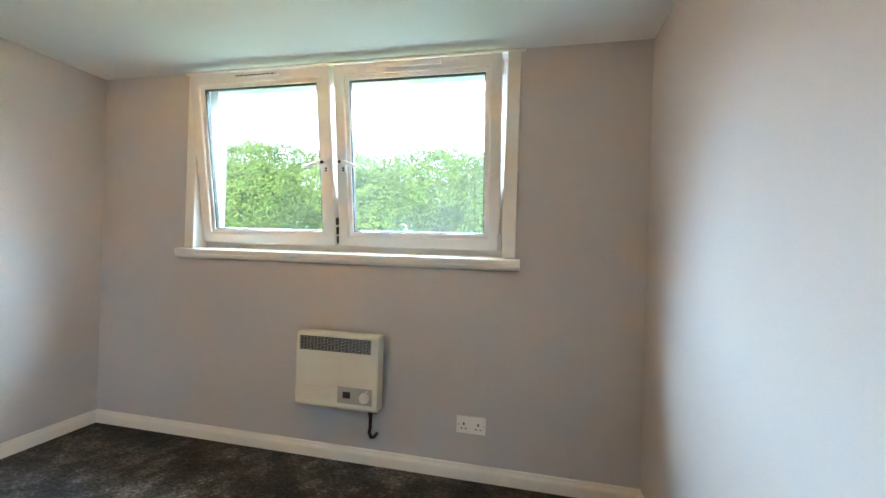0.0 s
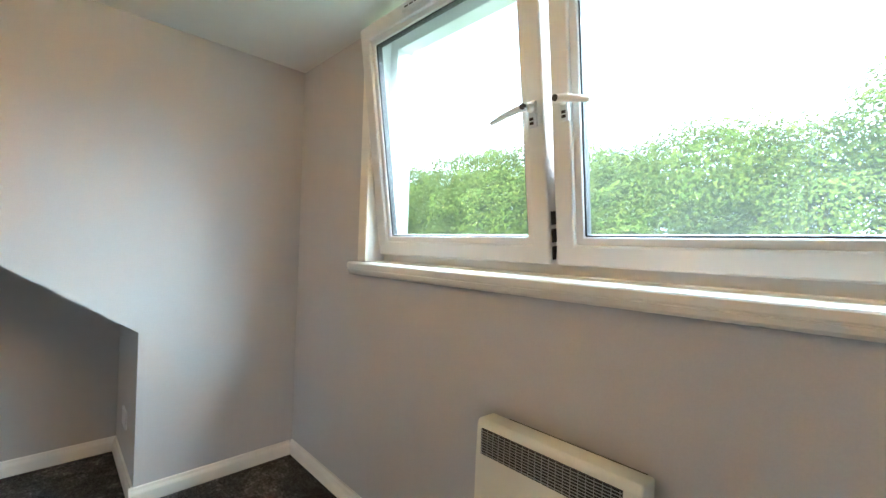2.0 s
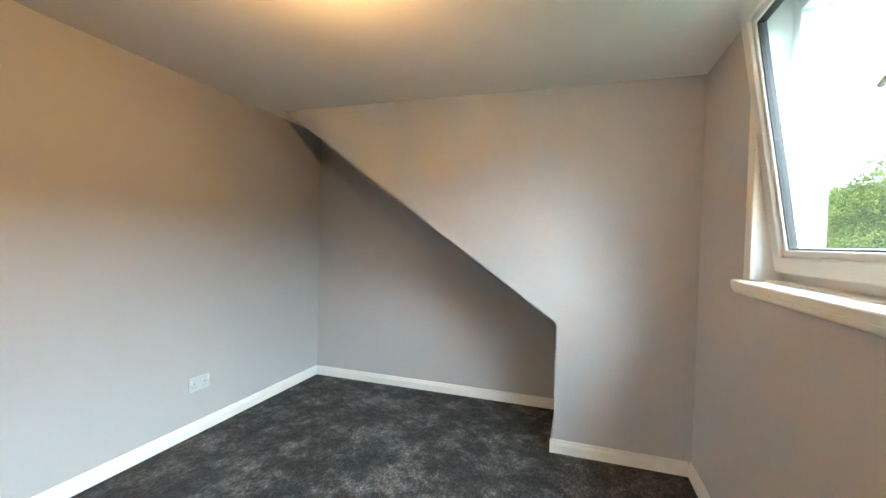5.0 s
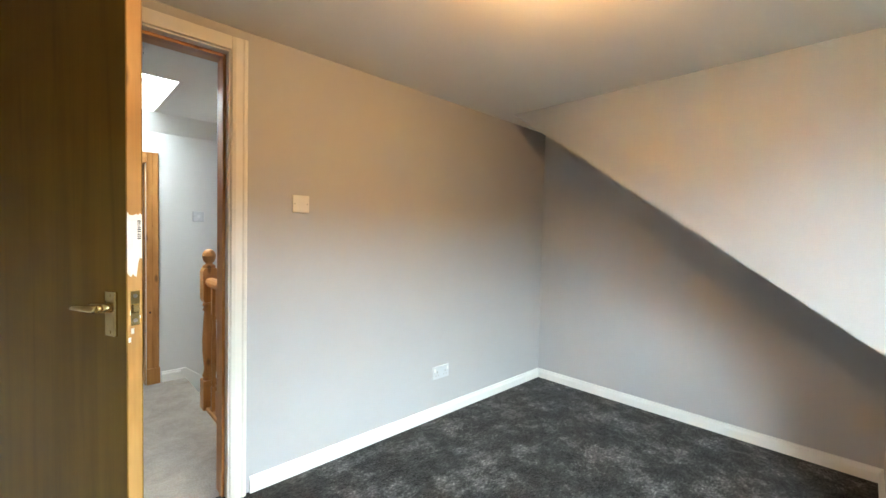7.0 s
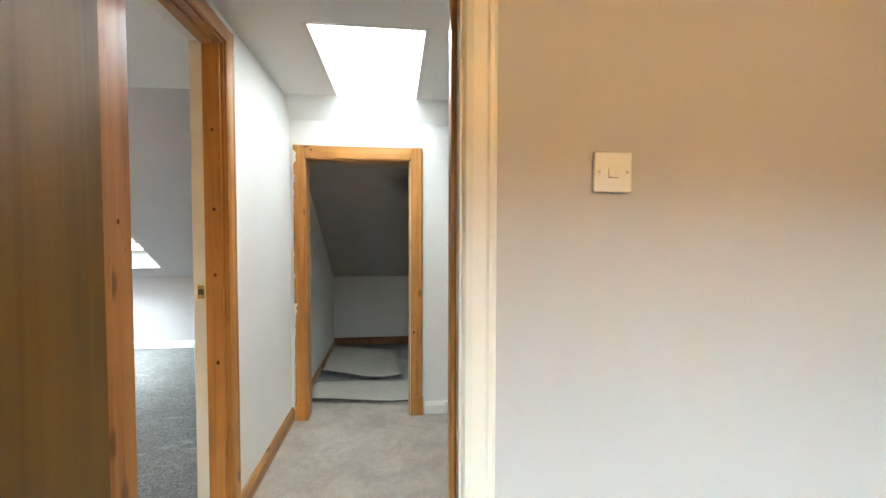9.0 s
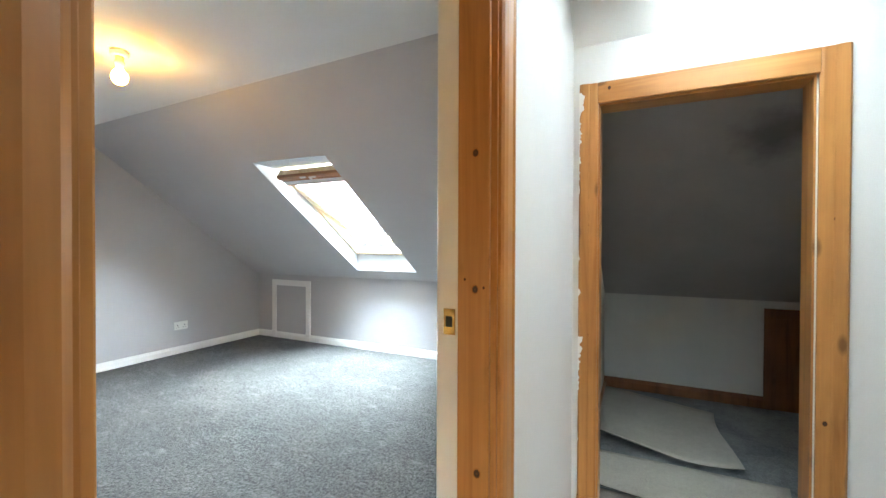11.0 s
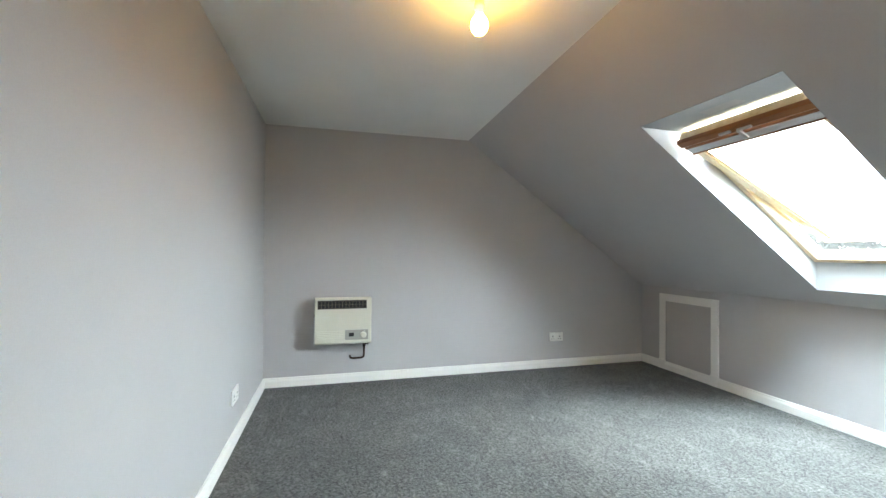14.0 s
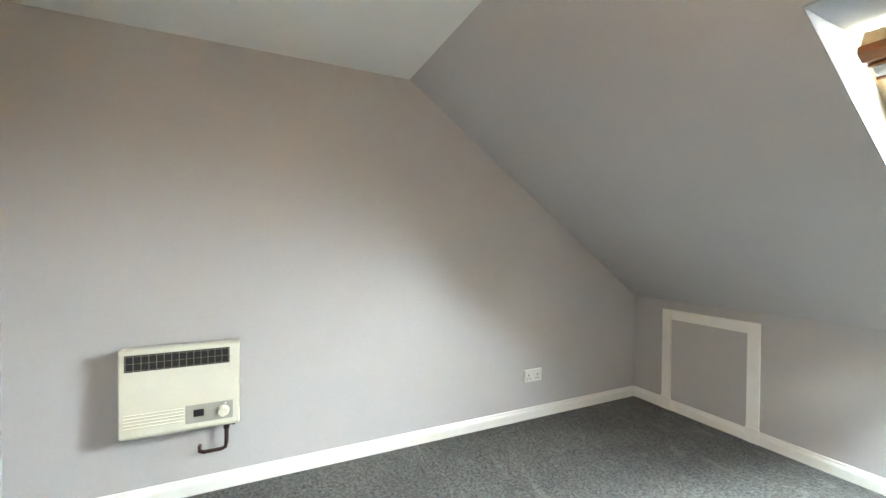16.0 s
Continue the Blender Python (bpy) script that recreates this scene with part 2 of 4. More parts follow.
def knot_material(name, core, rim, board):
    m, t, b = material(name, 0.4)
    c = t.nodes.new("ShaderNodeTexCoord")
    far = t.nodes.new("ShaderNodeVectorMath")
    far.operation = "LENGTH"
    t.links.new(c.outputs["Object"], far.inputs[0])
    wob = noise_node(t, c.outputs["Object"], 2.5, 3)
    add = t.nodes.new("ShaderNodeMath")
    add.operation = "MULTIPLY_ADD"
    add.inputs[1].default_value = 0.35
    t.links.new(wob, add.inputs[0])
    t.links.new(far.outputs["Value"], add.inputs[2])
    t.links.new(ramp(t, add.outputs[0], [(0.25, rim), (0.55, core), (0.72, core), (0.95, rim), (1.12, board)]), b.inputs["Base Color"])
    return m


KNOT = knot_material("pine_knot", (0.035, 0.012, 0.005), (0.15, 0.050, 0.014), (0.42, 0.170, 0.038))
SASH_PINE = wood("pale_varnished_pine", (0.76, 0.62, 0.42), (0.70, 0.55, 0.34), (0.58, 0.42, 0.22), 0.38, 1, 0.3)
BAR_PINE = wood("dark_varnished_pine", (0.36, 0.165, 0.066), (0.27, 0.115, 0.045), (0.17, 0.068, 0.026), 0.36, 0, 0.3)
BRASS = plain("worn_brass", (0.62, 0.46, 0.20), 0.26, 1.0, vary=0.25)
STEEL = plain("zinc_steel", (0.55, 0.54, 0.52), 0.35, 1.0)
DARK_METAL = plain("dark_metal", (0.05, 0.04, 0.035), 0.45, 0.6)
COPPER = plain("tarnished_copper_pipe", (0.07, 0.04, 0.028), 0.45, 0.7, vary=0.4, scale=40)
HEATER_CREAM = plain("cream_enamel", (0.70, 0.68, 0.58), 0.4, vary=0.05, scale=9)
HEATER_GREY = plain("grey_control_plate", (0.38, 0.37, 0.33), 0.45)
GRILLE_GREY = plain("silver_grille_metal", (0.50, 0.50, 0.49), 0.4, 0.2)
GRILLE_DARK = plain("tarnished_grille_metal", (0.24, 0.205, 0.155), 0.5, 0.2)
BLACK = plain("black_plastic", (0.012, 0.012, 0.013), 0.4)
PLASTIC = plain("white_plastic", (0.80, 0.79, 0.76), 0.32, vary=0.03)
PALE_GREY = plain("pale_grey_plastic", (0.60, 0.61, 0.63), 0.32, vary=0.03)
GLASS = glass("window_glass")
HAZY_GLASS = glass("dusty_window_glass", (0.90, 0.95, 0.97), 0.006)
BULB_GLOW = emitter("lit_bulb", (1.0, 0.50, 0.085), BULB_STRENGTH)
BRIGHT_BULB = emitter("lit_brighter_bulb", (1.0, 0.52, 0.17), BULB_STRENGTH * 3.5)
LEAVES = leaf_material("hedge_leaves", (0.080, 0.122, 0.022), (0.118, 0.152, 0.028), (0.170, 0.182, 0.034))
FAR_LEAVES_GLOW = leaf_material("far_leaves_haze_glow", (0.10, 0.12, 0.10), (0.11, 0.13, 0.11), (0.12, 0.14, 0.12))
# a weak bluish emission on the leaves stands in for distance haze
far_shader = FAR_LEAVES_GLOW.node_tree.nodes["Principled BSDF"]
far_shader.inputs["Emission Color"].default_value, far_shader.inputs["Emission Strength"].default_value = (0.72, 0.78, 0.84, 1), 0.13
BARK = wood("bark", (0.13, 0.10, 0.07), (0.09, 0.07, 0.05), (0.05, 0.04, 0.03), 0.9)
GRASS = carpet("grass_ground", (0.035, 0.07, 0.018), (0.055, 0.10, 0.026), (0.085, 0.13, 0.04), 0.4)


# building helpers ---------------------------------------------------------------
def box(bm, lo, hi, mat=0):
    vs = [bm.verts.new((x, y, z)) for x in (lo[0], hi[0]) for y in (lo[1], hi[1]) for z in (lo[2], hi[2])]
    for q in ((0, 1, 3, 2), (4, 6, 7, 5), (0, 4, 5, 1), (2, 3, 7, 6), (0, 2, 6, 4), (1, 5, 7, 3)):
        bm.faces.new([vs[i] for i in q]).material_index = mat
    return vs


def prism(bm, outline, lo, hi, axis=0):
    """Extrudes an outline given in the two other axes, in order, from lo to hi along axis."""
    def place(a, p):
        c = list(p)
        c.insert(axis, a)
        return bm.verts.new(c)
    one, two = [place(lo, p) for p in outline], [place(hi, p) for p in outline]
    n = len(outline)
    bm.faces.new(one)
    bm.faces.new(two[::-1])
    for i in range(n):
        bm.faces.new((one[i], two[i], two[(i + 1) % n], one[(i + 1) % n]))


def lathe(bm, profile, centre=(0, 0), sides=20):
    """Turns a profile of (radius, z) about an upright axis."""
    rings = []
    for r, z in profile:
        rings.append([bm.verts.new((centre[0] + r * math.cos(2 * math.pi * k / sides), centre[1] + r * math.sin(2 * math.pi * k / sides), z)) for k in range(sides)])
    for a, b in zip(rings, rings[1:]):
        for k in range(sides):
            f = bm.faces.new((a[k], a[(k + 1) % sides], b[(k + 1) % sides], b[k]))
            f.smooth = True
    bm.faces.new(rings[0][::-1])
    bm.faces.new(rings[-1])


def tube(bm, points, radius, sides=10):
    """A round pipe along a line of points; radius may be a list."""
    pts = [Vector(p) for p in points]
    radii = radius if isinstance(radius, (list, tuple)) else [radius] * len(pts)
    rings = []
    for i, p in enumerate(pts):
        d = (pts[min(i + 1, len(pts) - 1)] - pts[max(i - 1, 0)]).normalized()
        side = d.cross(Vector((0.31, 0.17, 0.93))).normalized()
        up = side.cross(d)
        rings.append([bm.verts.new(p + (side * math.cos(2 * math.pi * k / sides) + up * math.sin(2 * math.pi * k / sides)) * radii[i]) for k in range(sides)])
    for a, b in zip(rings, rings[1:]):
        for k in range(sides):
            bm.faces.new((a[k], a[(k + 1) % sides], b[(k + 1) % sides], b[k])).smooth = True
    bm.faces.new(rings[0][::-1])
    bm.faces.new(rings[-1])


def soften_edges(bm, width, segments=2):
    bmesh.ops.recalc_face_normals(bm, faces=bm.faces)
    bmesh.ops.bevel(bm, geom=list(bm.edges), offset=width, segments=segments, affect="EDGES", clamp_overlap=True, profile=0.5)


def part(name, bm, mat, parent=None, label="", m=None):
    bmesh.ops.recalc_face_normals(bm, faces=bm.faces)
    me = bpy.data.meshes.new(name)
    bm.to_mesh(me)
    bm.free()
    for one in (mat if isinstance(mat, (list, tuple)) else (mat,)):
        me.materials.append(one)
    ob = new(name, me)
    if parent:
        ob.parent = parent
    if m is not None:
        ob.matrix_basis = m
    return tagged(ob, label)


def block(name, lo, hi, mat, parent=None, bevel=0.0, label="", m=None, segments=2):
    bm = bmesh.new()
    box(bm, lo, hi)
    if bevel:
        soften_edges(bm, bevel, segments)
    return part(name, bm, mat, parent, label, m)


def thing(name, label, category, m=None, group="", kind=""):
    ob = new(name)
    ob.empty_display_size = 0.1
    if m is not None:
        ob.matrix_basis = m
    return tagged(ob, label, category, group, kind)


def structure(name, bm, mat, label, category, side=None):
    """A piece of the setting. side: (axis, sign, second material) for the faces that look that way."""
    bmesh.ops.recalc_face_normals(bm, faces=bm.faces)
    mats = [mat]
    if side:
        bm.normal_update()
        mats.append(side[2])
        for f in bm.faces:
            if f.normal[side[0]] * side[1] > 0.5:
                f.material_index = 1
    return tagged(part(name, bm, mats), label, category, kind="structure")


def boxes(*pairs):
    bm = bmesh.new()
    for lo, hi in pairs:
        box(bm, lo, hi)
    return bm


# the plan ----------------------------------------------------------------------
CEIL = 2.155
PILE = 0.024                      # top of the deep bedroom carpets
R1_E, R1_N = 3.785, 2.802        # first bedroom: east and north walls; its south-west corner is the origin
CHEEK, KNEE_1, KNEE_TOP = 0.643, 2.086, 0.78
D1_L, D1_R, DOOR_TOP = 2.537, 3.272, 2.045
S_WALL = 0.168                    # wall between the first bedroom and the landing
L_E, L_S, L_W = 3.372, -1.985, 0.75    # landing
B_W, B_E, B_N, B_S = 3.492, 7.51, -0.224, -3.854   # second bedroom
D2_S, D2_N = -0.94, -0.280
KNEE_B = 0.810                    # height at which the second bedroom's slope meets its knee wall
FOLD_L = -1.865
ROOF = 0.16                       # thickness of the sloping roof lining
OUT_Y, OUT_Z = -0.0929, 0.1303    # the roof's thickness as a step outwards


def fold_b(x):
    """The line where flat ceiling and slope meet runs a little askew."""
    return -1.85 - 0.0285 * (x - 3.9)


def slope_b(y, x=5.475):
    return CEIL + (CEIL - KNEE_B) / (fold_b(x) - B_S) * (y - fold_b(x))


def slope_l(y):
    return CEIL + 0.675 * (y + 1.825)


# floors
structure("floor_bedroom_1", boxes(((-0.1, -0.06, -0.12), (R1_E + 0.1, R1_N + 0.1, PILE))), CHARCOAL, "charcoal grey pile carpet over the first bedroom", "floor")
structure("floor_landing", boxes(((2.30, L_S - 0.06, -0.12), (B_W - 0.06, -0.06, 0.0)), ((2.30, L_S - 0.30, -0.10), (B_W - 0.13, L_S - 0.06, 0.0)), ((2.30, L_S - 0.06, -0.2), (2.33, -0.06, -0.12))), BEIGE_CARPET, "beige pile carpet on the stair landing", "floor")
structure("floor_bedroom_2", boxes(((B_W - 0.06, B_S - 0.05, -0.12), (B_E + 0.1, B_N + 0.05, PILE))), GREY_CARPET, "mid grey pile carpet over the second bedroom", "floor")
structure("floor_cupboard", boxes(((1.8, B_S - 0.05, -0.12), (B_W - 0.06, L_S - 0.06, -0.002))), UNDERLAY, "pale blue-grey underlay on the cupboard floor", "floor")

# ceilings
structure("ceiling_bedroom_1", boxes(((-0.15, -0.06, CEIL), (R1_E + 0.15, R1_N + 0.12, CEIL + 0.15))), WHITE_CEIL, "flat white painted bedroom ceiling", "ceiling")
bm = boxes(((L_W - 0.1, FOLD_L - 0.05, CEIL), (2.535, -0.06, CEIL + 0.15)), ((3.045, FOLD_L - 0.05, CEIL), (B_W - 0.06, -0.06, CEIL + 0.15)),
           ((2.535, -0.965, CEIL), (3.045, -0.06, CEIL + 0.15)), ((2.535, FOLD_L - 0.05, CEIL), (3.045, -1.862, CEIL + 0.15)))
structure("ceiling_landing", bm, WHITE_CEIL, "flat white landing ceiling cut for a skylight", "ceiling")
structure("ceiling_bedroom_2", boxes(((B_W - 0.06, fold_b(B_E) - 0.07, CEIL), (B_E + 0.15, -0.06, CEIL + 0.15))), WHITE_CEIL, "flat white painted ceiling of the second bedroom", "ceiling")

# first bedroom
WIN_L, WIN_R, WIN_B, WIN_T = 1.322, 3.138, 1.10, 2.15
bm = boxes(((-0.2, R1_N, -0.1), (WIN_L, R1_N + 0.18, CEIL + 0.1)), ((WIN_R, R1_N, -0.1), (R1_E + 0.15, R1_N + 0.18, CEIL + 0.1)),
           ((WIN_L, R1_N, -0.1), (WIN_R, R1_N + 0.18, WIN_B)), ((WIN_L, R1_N, WIN_T), (WIN_R, R1_N + 0.18, CEIL + 0.1)))
structure("wall_north", bm, GREY_WALL, "pale grey painted wall with a dormer window", "wall")
structure("wall_east", boxes(((R1_E, -0.12, -0.1), (R1_E + 0.15, R1_N + 0.1, CEIL + 0.1))), GREY_WALL, "pale grey painted plaster wall", "wall")
structure("wall_west", boxes(((-0.15, -0.15, -0.1), (0.0, R1_N + 0.1, CEIL + 0.1))), GREY_WALL, "pale grey painted wall of the eaves recess", "wall")
bm = bmesh.new()
prism(bm, [(0.135, CEIL + 0.05), (0.135, CEIL), (KNEE_1, KNEE_TOP), (KNEE_1, -0.05), (R1_N + 0.05, -0.05), (R1_N + 0.05, CEIL + 0.05)], -0.05, CHEEK)
structure("wall_dormer_cheek", bm, GREY_WALL, "grey dormer cheek wall over a sloping eaves recess", "wall")
bm = boxes(((-0.2, -S_WALL, -0.1), (D1_L - 0.03, 0.0, CEIL + 0.1)), ((D1_R + 0.03, -S_WALL, -0.1), (R1_E + 0.15, 0.0, CEIL + 0.1)), ((D1_L - 0.03, -S_WALL, DOOR_TOP + 0.03), (D1_R + 0.03, 0.0, CEIL + 0.1)),
           ((L_W - 0.1, -S_WALL, -2.7), (2.30, 0.0, -0.1)))
structure("wall_south", bm, GREY_WALL, "grey bedroom wall with a doorway, white towards the landing", "wall", (1, -1, WHITE_WALL))

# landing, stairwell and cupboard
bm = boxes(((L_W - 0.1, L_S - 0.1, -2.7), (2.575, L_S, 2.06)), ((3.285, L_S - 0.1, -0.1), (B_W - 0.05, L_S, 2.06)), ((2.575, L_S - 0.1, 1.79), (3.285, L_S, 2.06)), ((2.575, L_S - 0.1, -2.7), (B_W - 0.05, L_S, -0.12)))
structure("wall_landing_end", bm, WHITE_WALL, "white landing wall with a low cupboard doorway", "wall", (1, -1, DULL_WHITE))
structure("wall_stairwell", boxes(((L_W - 0.1, L_S, -2.7), (L_W, -0.12, CEIL + 0.1))), WHITE_WALL, "white painted stairwell wall", "wall")
structure("wall_under_landing", boxes(((2.30, L_S, -2.7), (2.36, -0.12, -0.2))), WHITE_WALL, "white wall under the landing edge", "wall")
structure("floor_below", boxes(((L_W - 0.1, L_S - 0.1, -2.75), (2.4, 0.0, -2.65))), BEIGE_CARPET, "beige carpet at the foot of the stairs", "floor")
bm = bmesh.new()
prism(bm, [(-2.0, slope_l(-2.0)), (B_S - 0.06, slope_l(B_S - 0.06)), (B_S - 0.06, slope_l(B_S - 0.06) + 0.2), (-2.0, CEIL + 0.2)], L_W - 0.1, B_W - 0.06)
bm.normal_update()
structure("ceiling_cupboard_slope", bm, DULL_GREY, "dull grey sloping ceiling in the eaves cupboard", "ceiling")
bm = bmesh.new()
prism(bm, [(FOLD_L, CEIL + 0.01), (FOLD_L, CEIL - 0.001), (L_S - 0.02, 2.000), (L_S - 0.02, 2.2)], L_W, L_E + 0.02)
structure("ceiling_landing_slope", bm, WHITE_CEIL, "narrow white sloping strip above the landing end wall", "ceiling")
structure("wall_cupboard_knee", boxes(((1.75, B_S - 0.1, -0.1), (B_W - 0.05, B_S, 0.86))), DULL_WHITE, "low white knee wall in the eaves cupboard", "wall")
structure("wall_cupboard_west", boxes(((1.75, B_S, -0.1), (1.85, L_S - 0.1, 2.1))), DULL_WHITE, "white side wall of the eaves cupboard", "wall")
bm = bmesh.new()
prism(bm, [(D2_S - 0.03, -0.1), (D2_S - 0.03, CEIL + 0.1), (-1.93, CEIL + 0.1), (B_S - 0.06, 0.88), (B_S - 0.06, -0.1)], L_E, B_W)
box(bm, (L_E, D2_S - 0.03, DOOR_TOP + 0.03), (B_W, D2_N + 0.03, CEIL + 0.1))
box(bm, (L_E, D2_N + 0.03, -0.1), (B_W, -S_WALL + 0.01, CEIL + 0.1))
structure("wall_between", bm, WHITE_WALL, "white landing wall with a doorway, grey in the bedroom", "wall", (0, 1, GREY_WALL))

# second bedroom
structure("wall_bedroom_2_north", boxes(((B_W - 0.02, B_N, -0.1), (B_E + 0.15, -S_WALL - 0.001, CEIL + 0.1))), GREY_WALL, "pale grey bedroom wall beside the open door", "wall")
structure("wall_bedroom_2_east", boxes(((B_E, B_S - 0.1, -0.1), (B_E + 0.15, B_N + 0.1, CEIL + 0.1))), GREY_WALL, "pale grey gable wall with a heater", "wall")
structure("wall_bedroom_2_knee", boxes(((B_W - 0.02, B_S - 0.1, -0.1), (B_E + 0.1, B_S, 0.86))), GREY_WALL, "low grey knee wall with an access hatch", "wall")
SKY_L, SKY_R, SKY_TOP, SKY_BOT = 5.105, 5.845, -2.385, -3.714
FRAME_TOP = (SKY_TOP - 0.275, slope_b(SKY_TOP))
FRAME_BOT = (SKY_BOT, slope_b(SKY_BOT) + 0.197)


def loft(bm, outline_at, lo, hi):
    """Like prism() along x, with an outline that changes from lo to hi."""
    one, two = [[bm.verts.new((x, *p)) for p in outline_at(x)] for x in (lo, hi)]
    bm.faces.new(one)
    bm.faces.new(two[::-1])
    for i in range(len(one)):
        j = (i + 1) % len(one)
        bm.faces.new((one[i], two[i], two[j], one[j]))


def full_slope(x):
    y, z = B_S - 0.05, slope_b(B_S - 0.05, x)
    return [(fold_b(x), CEIL), (y, z), (y + OUT_Y, z + OUT_Z), (fold_b(x) + OUT_Y, CEIL + OUT_Z)]


bm = bmesh.new()
loft(bm, full_slope, B_W - 0.06, SKY_L)
loft(bm, full_slope, SKY_R, B_E + 0.1)
loft(bm, lambda x: [(fold_b(x), CEIL), (SKY_TOP, slope_b(SKY_TOP, x)), FRAME_TOP, (fold_b(x) + OUT_Y, CEIL + OUT_Z)], SKY_L, SKY_R)
loft(bm, lambda x: [(SKY_BOT, slope_b(SKY_BOT, x)), *full_slope(x)[1:3], FRAME_BOT], SKY_L, SKY_R)
structure("ceiling_bedroom_2_slope", bm, GREY_WALL, "grey sloping ceiling cut for a roof window", "ceiling")
# white lining of the roof window's reveals, its colour toned down for shade
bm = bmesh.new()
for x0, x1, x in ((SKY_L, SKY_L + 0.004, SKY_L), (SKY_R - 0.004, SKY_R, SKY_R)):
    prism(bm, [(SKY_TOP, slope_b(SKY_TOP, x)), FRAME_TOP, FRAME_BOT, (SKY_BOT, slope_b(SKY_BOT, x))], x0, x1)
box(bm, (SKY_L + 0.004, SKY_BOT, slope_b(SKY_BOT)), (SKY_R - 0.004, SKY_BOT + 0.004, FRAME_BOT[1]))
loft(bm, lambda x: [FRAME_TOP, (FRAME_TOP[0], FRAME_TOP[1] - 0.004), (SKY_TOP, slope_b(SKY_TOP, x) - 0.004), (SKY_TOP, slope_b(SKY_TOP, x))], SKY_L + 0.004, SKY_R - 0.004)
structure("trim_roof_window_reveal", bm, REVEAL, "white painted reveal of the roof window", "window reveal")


# skirting ----------------------------------------------------------------------------
def skirting(name, a, b, inward, mat=TRIM_WHITE, high=0.1, label="white gloss painted skirting board along the wall"):
    """A moulded board from a to b on the floor; inward is the way into the room."""
    a, b, w = Vector((*a, 0)), Vector((*b, 0)), Vector((*inward, 0))
    prof = [(0.0, 0.0), (0.017, 0.0), (0.017, high * 0.72), (0.014, high * 0.80), (0.010, high * 0.86), (0.008, high * 0.97), (0.0, high)]
    bm = bmesh.new()
    one = [bm.verts.new(a + w * d + Vector((0, 0, z))) for d, z in prof]
    two = [bm.verts.new(b + w * d + Vector((0, 0, z))) for d, z in prof]
    bm.faces.new(one)
    bm.faces.new(two[::-1])
    for i in range(len(prof)):
        j = (i + 1) % len(prof)
        bm.faces.new((one[i], two[i], two[j], one[j]))
    return tagged(part(name, bm, mat), label, "skirting board", kind="structure")


skirting("baseboard_north", (CHEEK, R1_N), (R1_E, R1_N), (0, -1), CREAM_TRIM)
skirting("baseboard_cheek", (CHEEK, KNEE_1 - 0.017), (CHEEK, R1_N - 0.017), (1, 0), CREAM_TRIM)
skirting("baseboard_recess_north", (0.017, KNEE_1), (CHEEK, KNEE_1), (0, -1), CREAM_TRIM)
skirting("baseboard_west", (0, 0.017), (0, KNEE_1), (1, 0))
skirting("baseboard_south", (0, 0), (D1_L - 0.095, 0), (0, 1))
skirting("baseboard_south_end", (D1_R + 0.09, 0), (R1_E, 0), (0, 1))
skirting("baseboard_east", (R1_E, 0.017), (R1_E, R1_N - 0.017), (-1, 0))
skirting("baseboard_bedroom_2_east", (B_E, B_S), (B_E, B_N), (-1, 0))
skirting("baseboard_bedroom_2_north", (B_W, B_N), (B_E - 0.017, B_N), (0, -1))
skirting("baseboard_bedroom_2_knee_a", (7.262, B_S), (B_E - 0.017, B_S), (0, 1))
skirting("baseboard_bedroom_2_knee_b", (B_W, B_S), (6.635, B_S), (0, 1))
skirting("baseboard_bedroom_2_hatch", (6.70, B_S), (7.197, B_S), (0, 1))
skirting("baseboard_bedroom_2_west", (B_W, D2_S - 0.1), (B_W, B_S + 0.017), (1, 0))
skirting("baseboard_landing_east", (L_E, L_S), (L_E, D2_S - 0.09), (-1, 0), PINE_Y, 0.09, "stained pine skirting board on the landing")
skirting("baseboard_landing_end", (2.33, L_S), (2.47, L_S), (0, 1), TRIM_WHITE, 0.085)
skirting("baseboard_cupboard", (2.29, B_S), (L_E, B_S), (0, 1), SHADED_PINE, 0.085, "stained pine skirting in the cupboard, coloured darker for shade")
skirting("baseboard_cupboard_side", (L_E, B_S), (L_E, L_S - 0.1), (-1, 0), PINE_Y, 0.05, "stained pine skirting in the cupboard")


# dormer window -------------------------------------------------------------------------
def ring_frame(bm, x0, x1, z0, z1, y0, y1, width, bevel=0.0):
    """A frame with welded corners round an opening, bars of that width, inside x0..x1, z0..z1."""
    outer = [(x0, z0), (x1, z0), (x1, z1), (x0, z1)]
    inner = [(x0 + width, z0 + width), (x1 - width, z0 + width), (x1 - width, z1 - width), (x0 + width, z1 - width)]
    fo, fi, bo, bi = [[bm.verts.new((p[0], y, p[1])) for p in ring] for y in (y0, y1) for ring in (outer, inner)]
    faces = []
    for i in range(4):
        j = (i + 1) % 4
        for q in ((fo[i], fo[j], fi[j], fi[i]), (bo[j], bo[i], bi[i], bi[j]), (fo[j], fo[i], bo[i], bo[j]), (fi[i], fi[j], bi[j], bi[i])):
            faces.append(bm.faces.new(q))
    if bevel:
        bmesh.ops.recalc_face_normals(bm, faces=faces)
        rims = [e for e in {e for f in faces for e in f.edges} if e.calc_face_angle(0.0) > 0.5]
        bmesh.ops.bevel(bm, geom=rims, offset=bevel, segments=2, affect="EDGES", clamp_overlap=True, profile=0.5)


window = thing("window_1", "white plastic dormer window with two sashes tilted inwards", "window", pose(0, R1_N, 0), kind="structure")
# window space: y 0 is the wall's face, y grows outwards
bm = bmesh.new()
ring_frame(bm, WIN_L - 0.012, WIN_R + 0.012, 1.128, 2.15, 0.085, 0.155, 0.075, 0.003)
part("window_frame", bm, UPVC, window)
